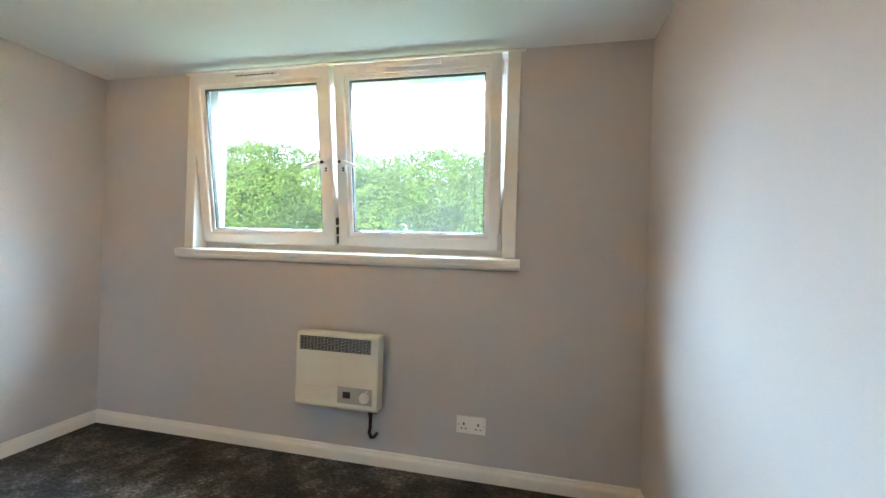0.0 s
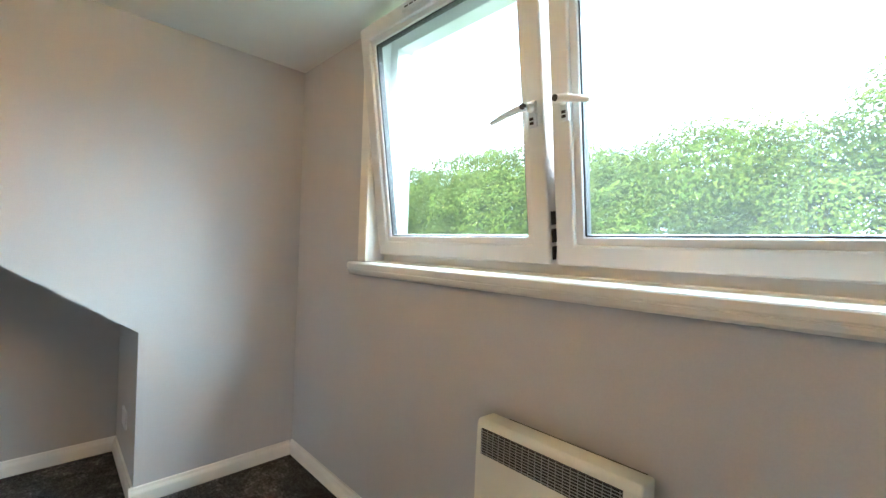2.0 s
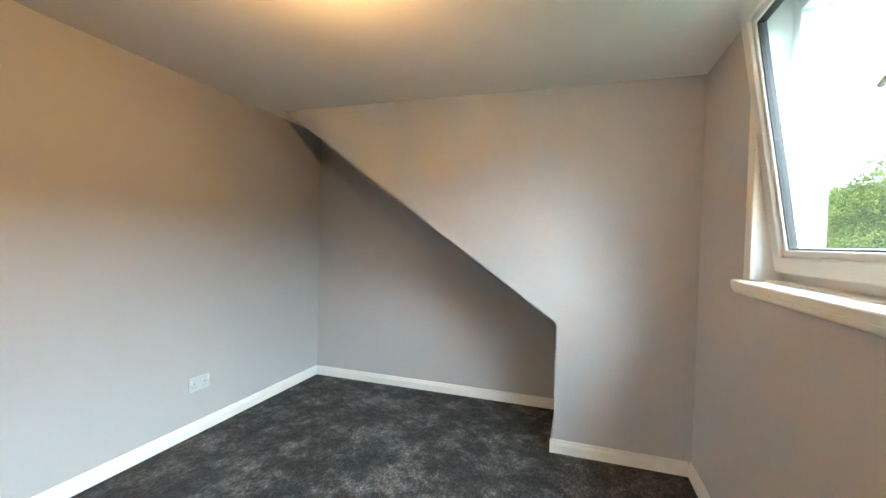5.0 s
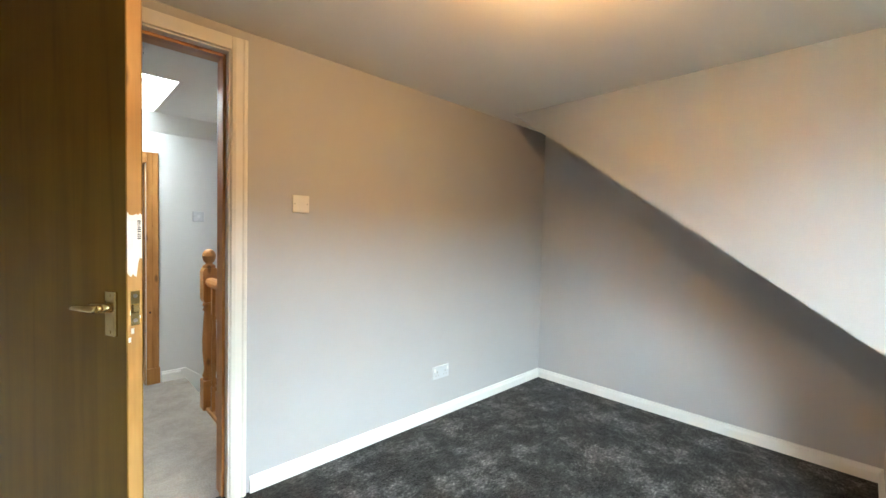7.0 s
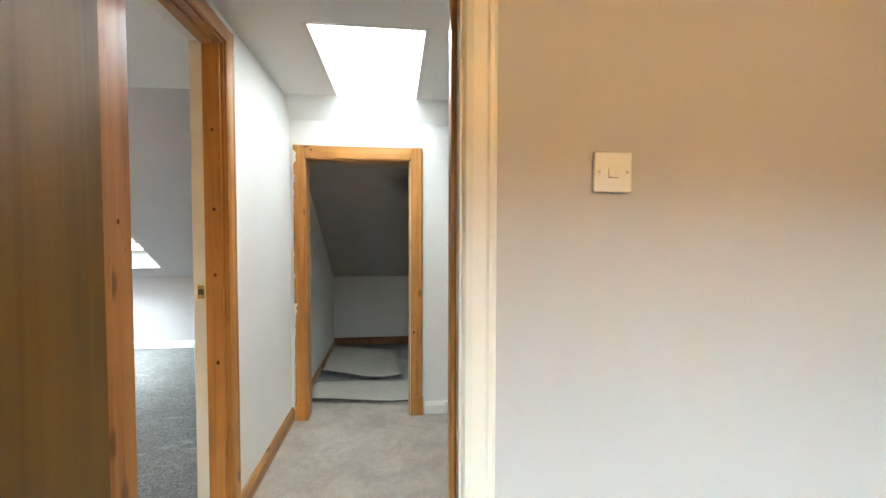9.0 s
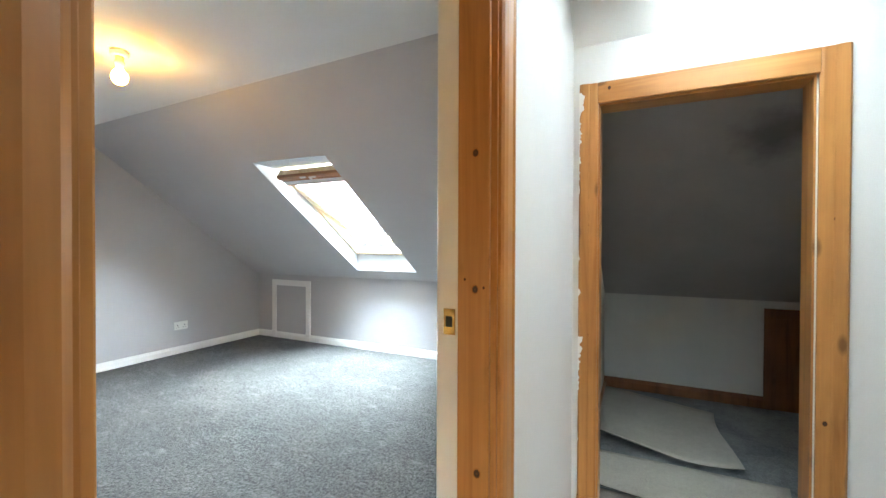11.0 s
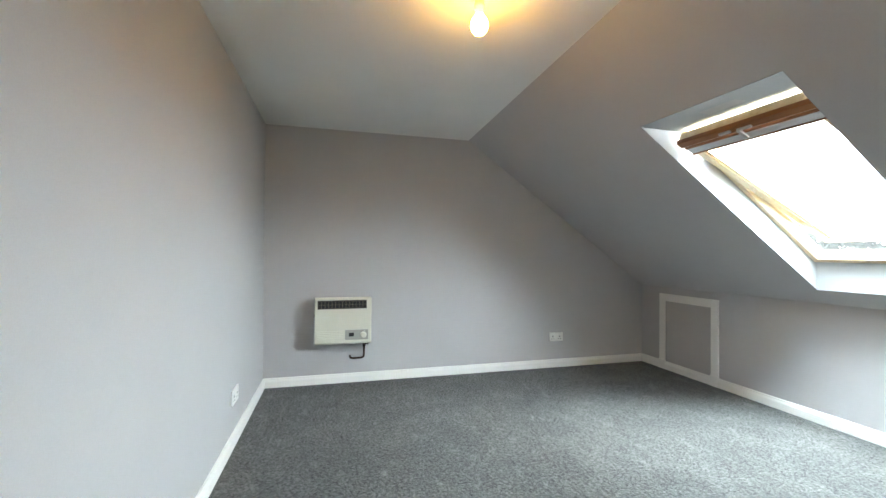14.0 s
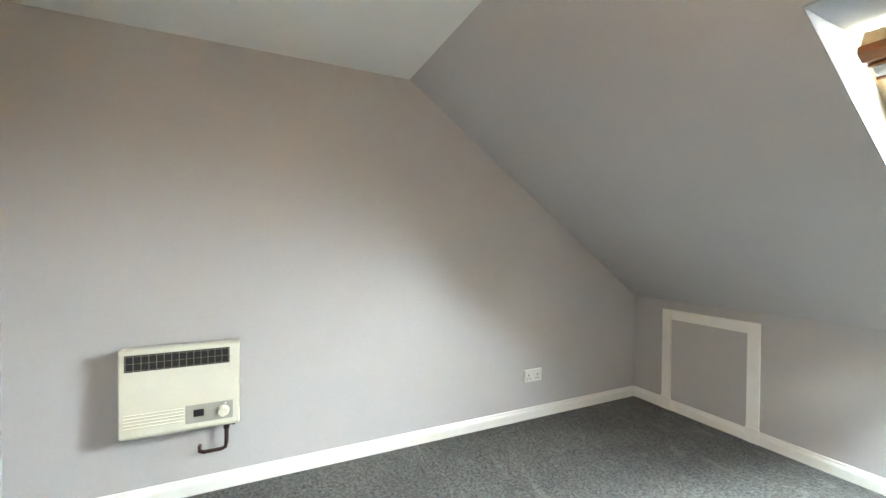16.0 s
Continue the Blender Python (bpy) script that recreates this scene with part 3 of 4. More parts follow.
block("mullion", (2.185, 0.085, 1.200), (2.240, 0.155, 2.078), UPVC, window, 0.003)
bm = boxes(((WIN_L - 0.052, -0.014, 1.13), (WIN_L + 0.012, 0.004, CEIL - 0.012)), ((WIN_R - 0.012, -0.014, 1.13), (WIN_R + 0.052, 0.004, CEIL - 0.012)))
soften_edges(bm, 0.004)
part("casing", bm, CREAM_TRIM, window, "cream painted casing boards")
block("head_strip", (WIN_L - 0.075, -0.02, CEIL - 0.016), (WIN_R + 0.075, 0.004, CEIL - 0.003), CREAM_TRIM, window, 0.003)
bm = boxes(((WIN_L, 0.0, 1.13), (WIN_L + 0.012, 0.09, 2.14)), ((WIN_R - 0.012, 0.0, 1.13), (WIN_R, 0.09, 2.14)))
part("reveal_lining", bm, UPVC, window)
bm = bmesh.new()
prism(bm, [(0.10, 1.10), (0.10, 1.130), (-0.028, 1.127), (-0.039, 1.123), (-0.042, 1.118), (-0.042, 1.100), (-0.037, 1.0985), (-0.037, 1.0950), (-0.040, 1.0935), (-0.040, 1.0905), (-0.035, 1.0890), (-0.035, 1.0865),
           (-0.033, 1.080), (-0.026, 1.0735), (-0.014, 1.0695), (0.0, 1.068), (0.0, 1.10)], WIN_L - 0.092, WIN_R + 0.075)
sill = part("window_sill", bm, CREAM_TRIM, window, "cream moulded sill board")
block("back_fillet", (WIN_L + 0.013, 0.034, 1.126), (WIN_R - 0.013, 0.084, 1.1345), CREAM_TRIM, sill, 0.002)


def sash(x0, x1, hinge_right, tilt, glazing):
    """A tilted sash, hung at its foot, with its pane, handle and vent."""
    w, h = x1 - x0, 0.955
    bm = bmesh.new()
    ring_frame(bm, 0, w, 0, h, 0, 0.06, 0.058, 0.006)
    ring_frame(bm, 0.056, w - 0.056, 0.056, h - 0.056, 0.012, 0.05, 0.024, 0.004)
    ob = part("sash", bm, UPVC, window, m=pose(x0, 0.057, 1.163, tilt, 0, 0))
    bm = bmesh.new()
    ring_frame(bm, 0.079, w - 0.079, 0.079, h - 0.079, 0.020, 0.046, 0.006)
    part("gasket", bm, GASKET, ob)
    block("pane", (0.082, 0.026, 0.082), (w - 0.082, 0.030, h - 0.082), glazing, ob)
    block("pane", (0.082, 0.042, 0.082), (w - 0.082, 0.046, h - 0.082), GLASS, ob)
    mid = w * 0.5
    bm = boxes(((mid - 0.14, -0.012, h - 0.034), (mid + 0.14, 0.0, h - 0.020)), ((mid - 0.15, -0.006, h - 0.038), (mid + 0.15, 0.0, h - 0.034)))
    soften_edges(bm, 0.002)
    vent = part("trickle_vent", bm, UPVC, ob)
    if not hinge_right:
        for k in range(9):
            block("vent_slot", (mid - 0.118 + k * 0.027, -0.0135, h - 0.0295), (mid - 0.098 + k * 0.027, -0.011, h - 0.0245), DARK_METAL, vent)
    # handle on the meeting stile
    hx = 0.045 if hinge_right else w - 0.032
    reach = 0.8 if hinge_right else 1.0
    way = 1 if hinge_right else -1
    bm = boxes(((hx - 0.014, -0.012, 0.40), (hx + 0.014, 0.0, 0.475)))
    soften_edges(bm, 0.004)
    plate = part("handle_plate", bm, UPVC, ob)
    bm = bmesh.new()
    tube(bm, [(hx, -0.008, 0.453), (hx, -0.040, 0.453)], 0.012)
    tube(bm, [(hx - way * 0.006, -0.044, 0.455), (hx + way * 0.03 * reach, -0.047, 0.451), (hx + way * 0.075 * reach, -0.050, 0.441), (hx + way * 0.118 * reach, -0.050, 0.430)], [0.012, 0.0105, 0.009, 0.007])
    part("handle_lever", bm, PLASTIC, plate, "white lever handle set level")
    bm = bmesh.new()
    tube(bm, [(hx, -0.046, 0.455), (hx, -0.058, 0.455)], 0.009)
    part("handle_cap", bm, DARK_METAL, plate)
    for z in (0.412, 0.424):
        block("screw", (hx - 0.006, -0.014, z - 0.004), (hx + 0.006, -0.0115, z + 0.004), DARK_METAL, plate)
    return ob


left_sash = sash(1.340, 2.204, False, 8.6, GLASS)
right_sash = sash(2.227, 3.105, True, 8.2, HAZY_GLASS)
block("tilt_stay", (0.875, 0.02, 0.955 - 0.09), (0.883, 0.055, 0.955 - 0.035), STEEL, right_sash)
block("corner_hinge", (0.868, -0.004, 0.004), (0.890, 0.03, 0.09), STEEL, right_sash)
for i in range(3):
    block("sealing_block", (0.863, 0.016, 0.012 + i * 0.052), (0.868, 0.05, 0.052 + i * 0.052), GASKET, left_sash)
bm = bmesh.new()
ring_frame(bm, WIN_L - 0.02, WIN_R + 0.02, 1.10, 2.17, 0.155, 0.195, 0.060)
part("outer_reveal", bm, DIMMED_OUTER, window, "pale outer reveal, coloured darker against glare")


# heaters ---------------------------------------------------------------------------------
def heater(m, bars, rows, columns, thick):
    """Gas wall heater; its back is the plane y 0, its front looks to -y, x runs from its left, z from its foot."""
    W, H, D = 0.452, 0.383, 0.120
    ob = thing("wall_heater", "cream enamelled gas wall heater with a black grille", "heater", m, "gas wall heaters")
    bm = bmesh.new()
    # casing with a sloping shoulder round the front panel
    box(bm, (0.03, -0.045, 0.02), (W - 0.03, 0.0, H - 0.025))
    part("back_plate", bm, DARK_METAL, ob)
    bm = bmesh.new()
    prism(bm, [(-0.042, 0.004), (-D + 0.012, 0.0), (-D, 0.014), (-D, H - 0.10), (-D + 0.004, H - 0.012), (-D + 0.012, H), (-0.042, H - 0.004)], 0.0, W)
    soften_edges(bm, 0.006, 2)
    body = part("body", bm, HEATER_CREAM, ob)
    gx0, gx1, gz0, gz1 = 0.022, W - 0.040, H - 0.092, H - 0.022
    block("grille_back", (gx0, -D - 0.0015, gz0), (gx1, -D + 0.008, gz1), BLACK, ob)
    bm = bmesh.new()
    for k in range(rows):
        z = gz0 + 0.005 + k * (gz1 - gz0 - 0.010) / (rows - 1)
        prism(bm, [(-D - 0.0035, z - 0.0003), (-D - 0.001, z - 0.0012), (-D - 0.001, z + 0.0005), (-D - 0.0035, z + 0.0010)], gx0, gx1)
    for k in range(columns):
        x = gx0 + 0.004 + k * (gx1 - gx0 - 0.008) / (columns - 1)
        box(bm, (x - thick, -D - 0.003, gz0), (x + thick, -D - 0.001, gz1))
    part("grille", bm, bars, ob, "thin metal grille bars")
    block("side_catch", (-0.006, -0.078, 0.225), (0.002, -0.060, 0.245), DARK_METAL, ob, 0.001)
    for k in range(5):
        bm = bmesh.new()
        z = 0.052 + k * 0.014
        prism(bm, [(-D - 0.003, z), (-D + 0.001, z - 0.004), (-D + 0.001, z + 0.004)], 0.018, 0.235)
        part("rib", bm, HEATER_CREAM, ob)
    block("control_panel", (W - 0.212, -D - 0.003, 0.036), (W - 0.026, -D + 0.002, 0.118), HEATER_GREY, ob, 0.002)
    block("sight_glass", (W - 0.182, -D - 0.005, 0.064), (W - 0.142, -D - 0.002, 0.095), BLACK, ob, 0.001)
    bm = bmesh.new()
    lathe(bm, [(0.026, 0.0), (0.026, 0.004), (0.022, 0.006), (0.021, 0.017), (0.018, 0.021)], sides=28)
    box(bm, (-0.004, -0.019, 0.019), (0.004, 0.019, 0.026))
    part("knob", bm, HEATER_CREAM, ob, "cream control knob", pose(W - 0.066, -D - 0.003, 0.074, 90, 0, 0))
    block("ignition_button", (W - 0.060, -D - 0.006, 0.104), (W - 0.052, -D - 0.002, 0.109), PLASTIC, ob)
    bm = bmesh.new()
    tube(bm, [(W - 0.055, -0.060, 0.005), (W - 0.055, -0.060, -0.035)], 0.013)
    tube(bm, [(W - 0.055, -0.060, -0.012), (W - 0.025, -0.062, -0.014)], [0.009, 0.007])
    box(bm, (W - 0.031, -0.070, -0.020), (W - 0.019, -0.054, 0.000))
    part("gas_valve", bm, DARK_METAL, ob, "dark metal gas valve")
    return ob, W


def heater_pipe(parent, W, bend):
    bm = bmesh.new()
    pts = [(W - 0.055, -0.060, -0.03), (W - 0.055, -0.060, -0.10), (W - 0.060, -0.060, -0.122)]
    if bend:
        pts += [(W - 0.075, -0.055, -0.130), (W - 0.15, -0.050, -0.133), (W - 0.165, -0.045, -0.128), (W - 0.168, -0.02, -0.122), (W - 0.168, 0.0, -0.122)]
    else:
        pts += [(W - 0.052, -0.052, -0.150), (W - 0.045, -0.03, -0.156), (W - 0.040, -0.0, -0.150)]
    tube(bm, pts, 0.009)
    part("gas_pipe", bm, COPPER, parent, "bent copper gas pipe")


h1, hw = heater(pose(2.092, R1_N, 0.338), GRILLE_GREY, 9, 21, 0.0003)
heater_pipe(h1, hw, False)
h2, hw = heater(pose(B_E, -0.622, 0.368, 0, 0, -90), GRILLE_DARK, 3, 15, 0.0011)
heater_pipe(h2, hw, True)


# sockets and switches: the back is the plane y 0 and the front looks to -y ----------------
def socket(m, label="white plastic double socket outlet on the wall", holes=BLACK, face=PLASTIC):
    ob = thing("double_socket", label, "socket", m, "double sockets")
    bm = bmesh.new()
    box(bm, (-0.073, -0.010, -0.043), (0.073, 0.0, 0.043))
    soften_edges(bm, 0.003, 2)
    part("plate", bm, face, ob)
    for s in (-1, 1):
        bm = bmesh.new()
        x = 0.036 * s
        box(bm, (x - 0.004, -0.0108, -0.002), (x + 0.004, -0.0095, 0.010))
        for d in (-0.011, 0.011):
            box(bm, (x + d - 0.004, -0.0108, -0.021), (x + d + 0.004, -0.0095, -0.016))
        part("pin_holes", bm, holes, ob)
        block("rocker", (x + s * 0.022 - 0.006, -0.013, 0.008), (x + s * 0.022 + 0.006, -0.009, 0.030), PLASTIC, ob, 0.001)
        block("screw", (0.063 * s - 0.003, -0.0112, -0.003), (0.063 * s + 0.003, -0.0095, 0.003), STEEL, ob)
    return ob


def light_switch(m, label="white square light switch on the wall", mat=PLASTIC):
    ob = thing("light_switch", label, "light switch", m, "light switches")
    block("plate", (-0.043, -0.010, -0.043), (0.043, 0.0, 0.043), mat, ob, 0.003)
    bm = bmesh.new()
    prism(bm, [(-0.010, -0.013), (-0.015, -0.012), (-0.010, 0.013), (-0.008, 0.013), (-0.008, -0.013)], -0.011, 0.011)
    part("rocker", bm, mat, ob)
    for s in (-1, 1):
        block("screw", (0.032 * s - 0.003, -0.0112, -0.003), (0.032 * s + 0.003, -0.0095, 0.003), STEEL, ob)
    return ob


socket(pose(3.0, R1_N, 0.296))
socket(pose(1.205, 0.0, 0.330, 0, 0, 180), "plain pale double socket outlet on the grey wall", HEATER_GREY, PALE_GREY)
socket(pose(B_E, -2.856, 0.317, 0, 0, -90))
socket(pose(6.53, B_N, 0.30, 0, 0, 0))
light_switch(pose(2.205, 0.0, 1.400, 0, 0, 180))
light_switch(pose(2.205, L_S, 1.366, 0, 0, 180), "pale grey light switch beside the cupboard doorway", PALE_GREY)
blank = thing("blanking_plate", "pale grey blank cover plate in the eaves recess", "cover plate", pose(0.335, KNEE_1, 0.308))
block("plate", (-0.06, -0.008, -0.043), (0.06, 0.0, 0.043), PALE_GREY, blank, 0.003)


# doors ------------------------------------------------------------------------------------------
def lever_set(parent, x, z, face, way):
    """A brass lever on its plate, on the leaf's face at y face; way is the side to which the lever points."""
    out = 1 if face > 0 else -1
    bm = bmesh.new()
    box(bm, (x - 0.021, min(face, face + out * 0.009), z - 0.075), (x + 0.021, max(face, face + out * 0.009), z + 0.042))
    soften_edges(bm, 0.003)
    plate = part("handle_plate", bm, BRASS, parent, "long brass lever plate")
    bm = bmesh.new()
    y = face + out * 0.006
    tube(bm, [(x, y, z), (x, y + out * 0.012, z), (x, y + out * 0.022, z)], [0.015, 0.011, 0.0105], 14)
    tube(bm, [(x - way * 0.004, y + out * 0.030, z), (x + way * 0.012, y + out * 0.036, z), (x + way * 0.045, y + out * 0.038, z - 0.001), (x + way * 0.080, y + out * 0.037, z - 0.002), (x + way * 0.100, y + out * 0.033, z - 0.005), (x + way * 0.105, y + out * 0.025, z - 0.006)],
         [0.0105, 0.010, 0.009, 0.008, 0.008, 0.007], 14)
    tube(bm, [(x, y + out * 0.020, z), (x, y + out * 0.034, z)], 0.0105, 14)
    part("lever", bm, BRASS, plate)
    for dz in (-0.064, 0.032):
        block("screw", (x - 0.004, min(face + out * 0.0088, face + out * 0.0102), z + dz - 0.004), (x + 0.004, max(face + out * 0.0088, face + out * 0.0102), z + dz + 0.004), BRASS, plate)


def door_leaf(name, m, W, faces, label, edge=PINE, knuckle=0.004, levers=(0.0, -0.04), at=1.05):
    """A flush leaf from its hinge along +x, between y 0 and y -0.04; faces are the materials at y 0 and y -0.04."""
    H = 2.025
    ob = thing(name, label, "door", m, kind="structure")
    block("core", (0.002, -0.037, 0.024), (W, -0.003, H), edge, ob, 0.001)
    block("face_panel", (0.0, -0.003, 0.024), (W - 0.001, 0.0, H), faces[0], ob)
    block("face_panel", (0.0, -0.040, 0.024), (W - 0.001, -0.037, H), faces[1], ob)
    for face in levers:
        lever_set(ob, W - 0.055, at, face, -1)
    block("latch_plate", (W - 0.002, -0.031, at - 0.045), (W + 0.0015, -0.009, at + 0.045), BRASS, ob, 0.0005)
    block("latch", (W, -0.027, at - 0.012), (W + 0.008, -0.013, at + 0.010), BRASS, ob, 0.002)
    for dz in (at - 0.032, at + 0.032):
        bm = bmesh.new()
        tube(bm, [(W + 0.001, -0.020, dz), (W + 0.0028, -0.020, dz)], 0.005)
        part("screw", bm, STEEL, ob)
    for z in (0.2, 1.0, 1.78):
        bm = bmesh.new()
        tube(bm, [(-0.006, knuckle, z), (-0.006, knuckle, z + 0.075)], 0.0055)
        box(bm, (-0.004, -0.037, z), (0.0, -0.003, z + 0.075))
        part("hinge", bm, STEEL, ob)
    return ob


door_1 = door_leaf("door_1", pose(D1_R - 0.006, 0.0, 0.006, 0, 0, 114) @ pose(0, 0.04, 0), 0.735, (LEAF_FACE, LEAF_FACE), "brown flush door standing open with brass lever handles", EDGE_PINE, -0.044)
# a patch of white paint and a price-label code on the leaf's edge
rng = random.Random(4)
outline = [(-0.038, 1.143 + 0.0)]
for k in range(1, 9):
    outline.append((-0.038 + k * 0.0043, 1.143 + (0.028 if k > 5 else 0.0) + rng.uniform(-0.014, 0.012)))
outline += [(-0.003, 1.18), (-0.003, 1.292)]
for k in range(1, 9):
    outline.append((-0.003 - k * 0.0043, 1.295 + rng.uniform(-0.006, 0.004)))
outline.append((-0.038, 1.278))
bm = bmesh.new()
prism(bm, outline, 0.7345, 0.7362)
part("paint_patch", bm, TRIM_WHITE, door_1, "rough patch of white paint")
bm = bmesh.new()
z = 1.229
while z < 1.277:
    t = rng.choice((0.0012, 0.002, 0.003))
    box(bm, (0.7362, -0.014, z), (0.7366, -0.006, z + t))
    z += t + rng.choice((0.0012, 0.002))
part("code_bars", bm, BLACK, door_1, "small black printed bars")
for k in range(7):
    z, y, r = rng.uniform(0.96, 1.15), rng.uniform(-0.034, -0.008), rng.uniform(0.0015, 0.004)
    block("paint_fleck", (0.7345, y - r, z - r * 2), (0.7358, y + r, z + r * 2), TRIM_WHITE, door_1)
door_2 = door_leaf("door_2", pose(B_W + 0.004, D2_N - 0.006, 0.006, 0, 0, D2_OPEN - 90), 0.80, (PALE_FACE, PALE_FACE), "pale pine flush door open against the bedroom wall", PINE, levers=(-0.04,), at=0.998)


def doorway(name, m, W, label, deep):
    """Lining, stops and architraves. x runs across the opening from 0 to W, y 0 is the bedroom's face and y -deep the landing's."""
    back = -deep - 0.003
    ob = thing(name, label, "door frame", m, kind="structure")
    T, G = DOOR_TOP, 0.03
    for x0, x1 in ((-G, 0.0), (W, W + G)):
        block("lining_bedroom_side", (x0, -0.042, 0.0), (x1, 0.003, T + G), CREAM_TRIM, ob, 0.001, "cream painted rebate")
        block("lining_landing_side", (x0, back, 0.0), (x1, -0.0425, T + G), PINE, ob, 0.001)
    block("head_bedroom_side", (0.0, -0.042, T), (W, 0.003, T + G), CREAM_TRIM, ob, 0.001)
    block("head_landing_side", (0.0, back, T), (W, -0.0425, T + G), PINE_H if name == "door_frame_1" else PINE_Y, ob, 0.001)
    for x0, x1 in ((0.0, 0.012), (W - 0.012, W)):
        block("stop", (x0, -0.085 if name == "door_frame_1" else back + 0.012, 0.0), (x1, -0.044, T), PINE, ob, 0.002)
    block("stop", (0.012, -0.085, T - 0.012), (W - 0.012, -0.044, T), PINE_H, ob, 0.002)

    def architrave(y, out, mat, mat_head):
        def board(a, b):
            bm = bmesh.new()
            w = abs(b - a)
            s = 1 if b > a else -1
            prof = [(0, 0.0), (0, 0.012), (0.008, 0.018), (0.016, 0.0185), (0.022, 0.0155), (w - 0.02, 0.0145), (w - 0.006, 0.011), (w, 0.006), (w, 0.0)]
            prism(bm, [(b - s * d, y + out * h) for d, h in prof], 0.0, T + 0.065, 2)
            return bm
        part("architrave", board(-0.006, -0.076), mat, ob)
        part("architrave", board(W + 0.006, W + 0.076), mat, ob)
        bm = bmesh.new()
        box(bm, (-0.006, min(y, y + out * 0.0175), T + 0.006), (W + 0.006, max(y, y + out * 0.0175), T + 0.065))
        soften_edges(bm, 0.004)
        part("architrave_head", bm, mat_head, ob)
    architrave(0.003, 1, CREAM_TRIM, CREAM_TRIM)
    architrave(back, -1, PINE, PINE_H)
    return ob


frame_1 = doorway("door_frame_1", pose(D1_L, 0.0, 0.0), D1_R - D1_L, "door frame, cream in the bedroom, stained pine on the landing", S_WALL)
frame_2 = doorway("door_frame_2", pose(B_W, D2_N, 0.0, 0, 0, -90), D2_N - D2_S, "door frame of stained pine with a cream inner rebate", B_W - L_E)
W2 = D2_N - D2_S
bm = boxes(((W2 - 0.0015, -0.034, 0.998), (W2 + 0.001, -0.008, 1.014)), ((W2 - 0.0015, -0.034, 1.036), (W2 + 0.001, -0.008, 1.052)), ((W2 - 0.0015, -0.034, 1.014), (W2 + 0.001, -0.028, 1.036)), ((W2 - 0.0015, -0.013, 1.014), (W2 + 0.001, -0.008, 1.036)))
part("strike_plate", bm, BRASS, frame_2, "worn brass strike plate")
block("strike_hole", (W2 - 0.0006, -0.028, 1.014), (W2 + 0.001, -0.013, 1.036), BLACK, frame_2)


def chip(parent, x0, x1, y0, y1, z0, z1):
    """A ragged flake of white paint on an upright board."""
    n = max(5, int((z1 - z0) / 0.007))
    w, left = 0.9, []
    for k in range(n + 1):
        w = min(0.95, max(0.05, w + rng.uniform(-0.42, 0.42)))
        left.append((x0 + (x1 - x0) * w, z0 + (z1 - z0) * (k + rng.uniform(-0.3, 0.3)) / n))
    right = [(x1, z1), (x1, z0)]
    bm = bmesh.new()
    one, two = [bm.verts.new((x, y0, z)) for x, z in left + right], [bm.verts.new((x, y1, z)) for x, z in left + right]
    bm.faces.new(one)
    bm.faces.new(two[::-1])
    for i in range(len(one)):
        j = (i + 1) % len(one)
        bm.faces.new((one[i], two[i], two[j], one[j]))
    part("paint_chip", bm, TRIM_WHITE, parent)


def knot(parent, x, y, z, radius, rx=0, rz=0, tall=1.25):
    """A dark knot that lies flush in a board; rx and rz turn its face from up."""
    bm = bmesh.new()
    lathe(bm, [(1.0, -0.3), (0.98, 0.2)], sides=18)
    size = Matrix.Diagonal((radius, radius * tall, 0.002, 1))
    part("knot", bm, KNOT, parent, m=parent.matrix_basis.inverted() @ pose(x, y, z, rx, 0, rz) @ size)


for x, z, radius in ((3.412, 1.69, 0.007), (3.410, 1.366, 0.008), (3.432, 1.115, 0.003), (3.410, 1.096, 0.008), (3.392, 1.10, 0.003), (3.405, 0.73, 0.009)):
    knot(frame_2, x, D2_S + 0.012, z, radius, -90)
for y, z, radius in ((-0.148, 1.229, 0.0022), (-0.140, 1.262, 0.0016), (-0.126, 1.292, 0.006), (-0.131, 0.62, 0.005)):
    knot(frame_1, D1_R if y < -0.085 else D1_R - 0.012, y, z, radius, 90, -90)

# white paint chips on the near architrave
for z0, z1 in ((1.62, 1.70), (1.50, 1.55), (1.30, 1.335), (0.86, 0.90), (0.62, 0.70)):
    chip(frame_2, -0.052, -0.066, -0.1395, -0.133, z0, z1)

# cupboard doorway in the landing's end wall
cup = thing("door_frame_cupboard", "stained pine door frame round an open eaves cupboard", "door frame", pose(0, L_S, 0), kind="structure")
CL, CR, CT = 2.575, 3.285, 1.79
for a, b in ((CL - 0.001, CL + 0.006), (CR - 0.020, CR + 0.001)):
    block("lining", (a, -0.105, 0.0), (b, 0.003, CT), PINE, cup, 0.001)
block("lining_head", (CL, -0.105, CT - 0.028), (CR, 0.003, CT + 0.001), PINE_H, cup, 0.001)
for a, b in ((2.487, CL - 0.006), (CR - 0.012, 3.346)):
    bm = bmesh.new()
    inner, outer = (b, a) if a < 2.6 else (a, b)
    s = 1 if outer > inner else -1
    w = abs(outer - inner)
    prism(bm, [(inner + s * d, 0.003 + h) for d, h in ((0, 0), (0, 0.010), (0.010, 0.014), (w * 0.45, 0.015), (w * 0.5, 0.019), (w - 0.008, 0.021), (w, 0.014), (w, 0))], 0.13, 1.856, 2)
    part("architrave", bm, PINE, cup)
    block("plinth_block", (a - 0.006, 0.0, 0.0), (b + 0.002, 0.027, 0.13), PINE, cup, 0.003)
bm = bmesh.new()
box(bm, (CL - 0.008, 0.003, CT - 0.020), (CR - 0.010, 0.022, 1.856))
soften_edges(bm, 0.004)
part("architrave_head", bm, PINE_H, cup)
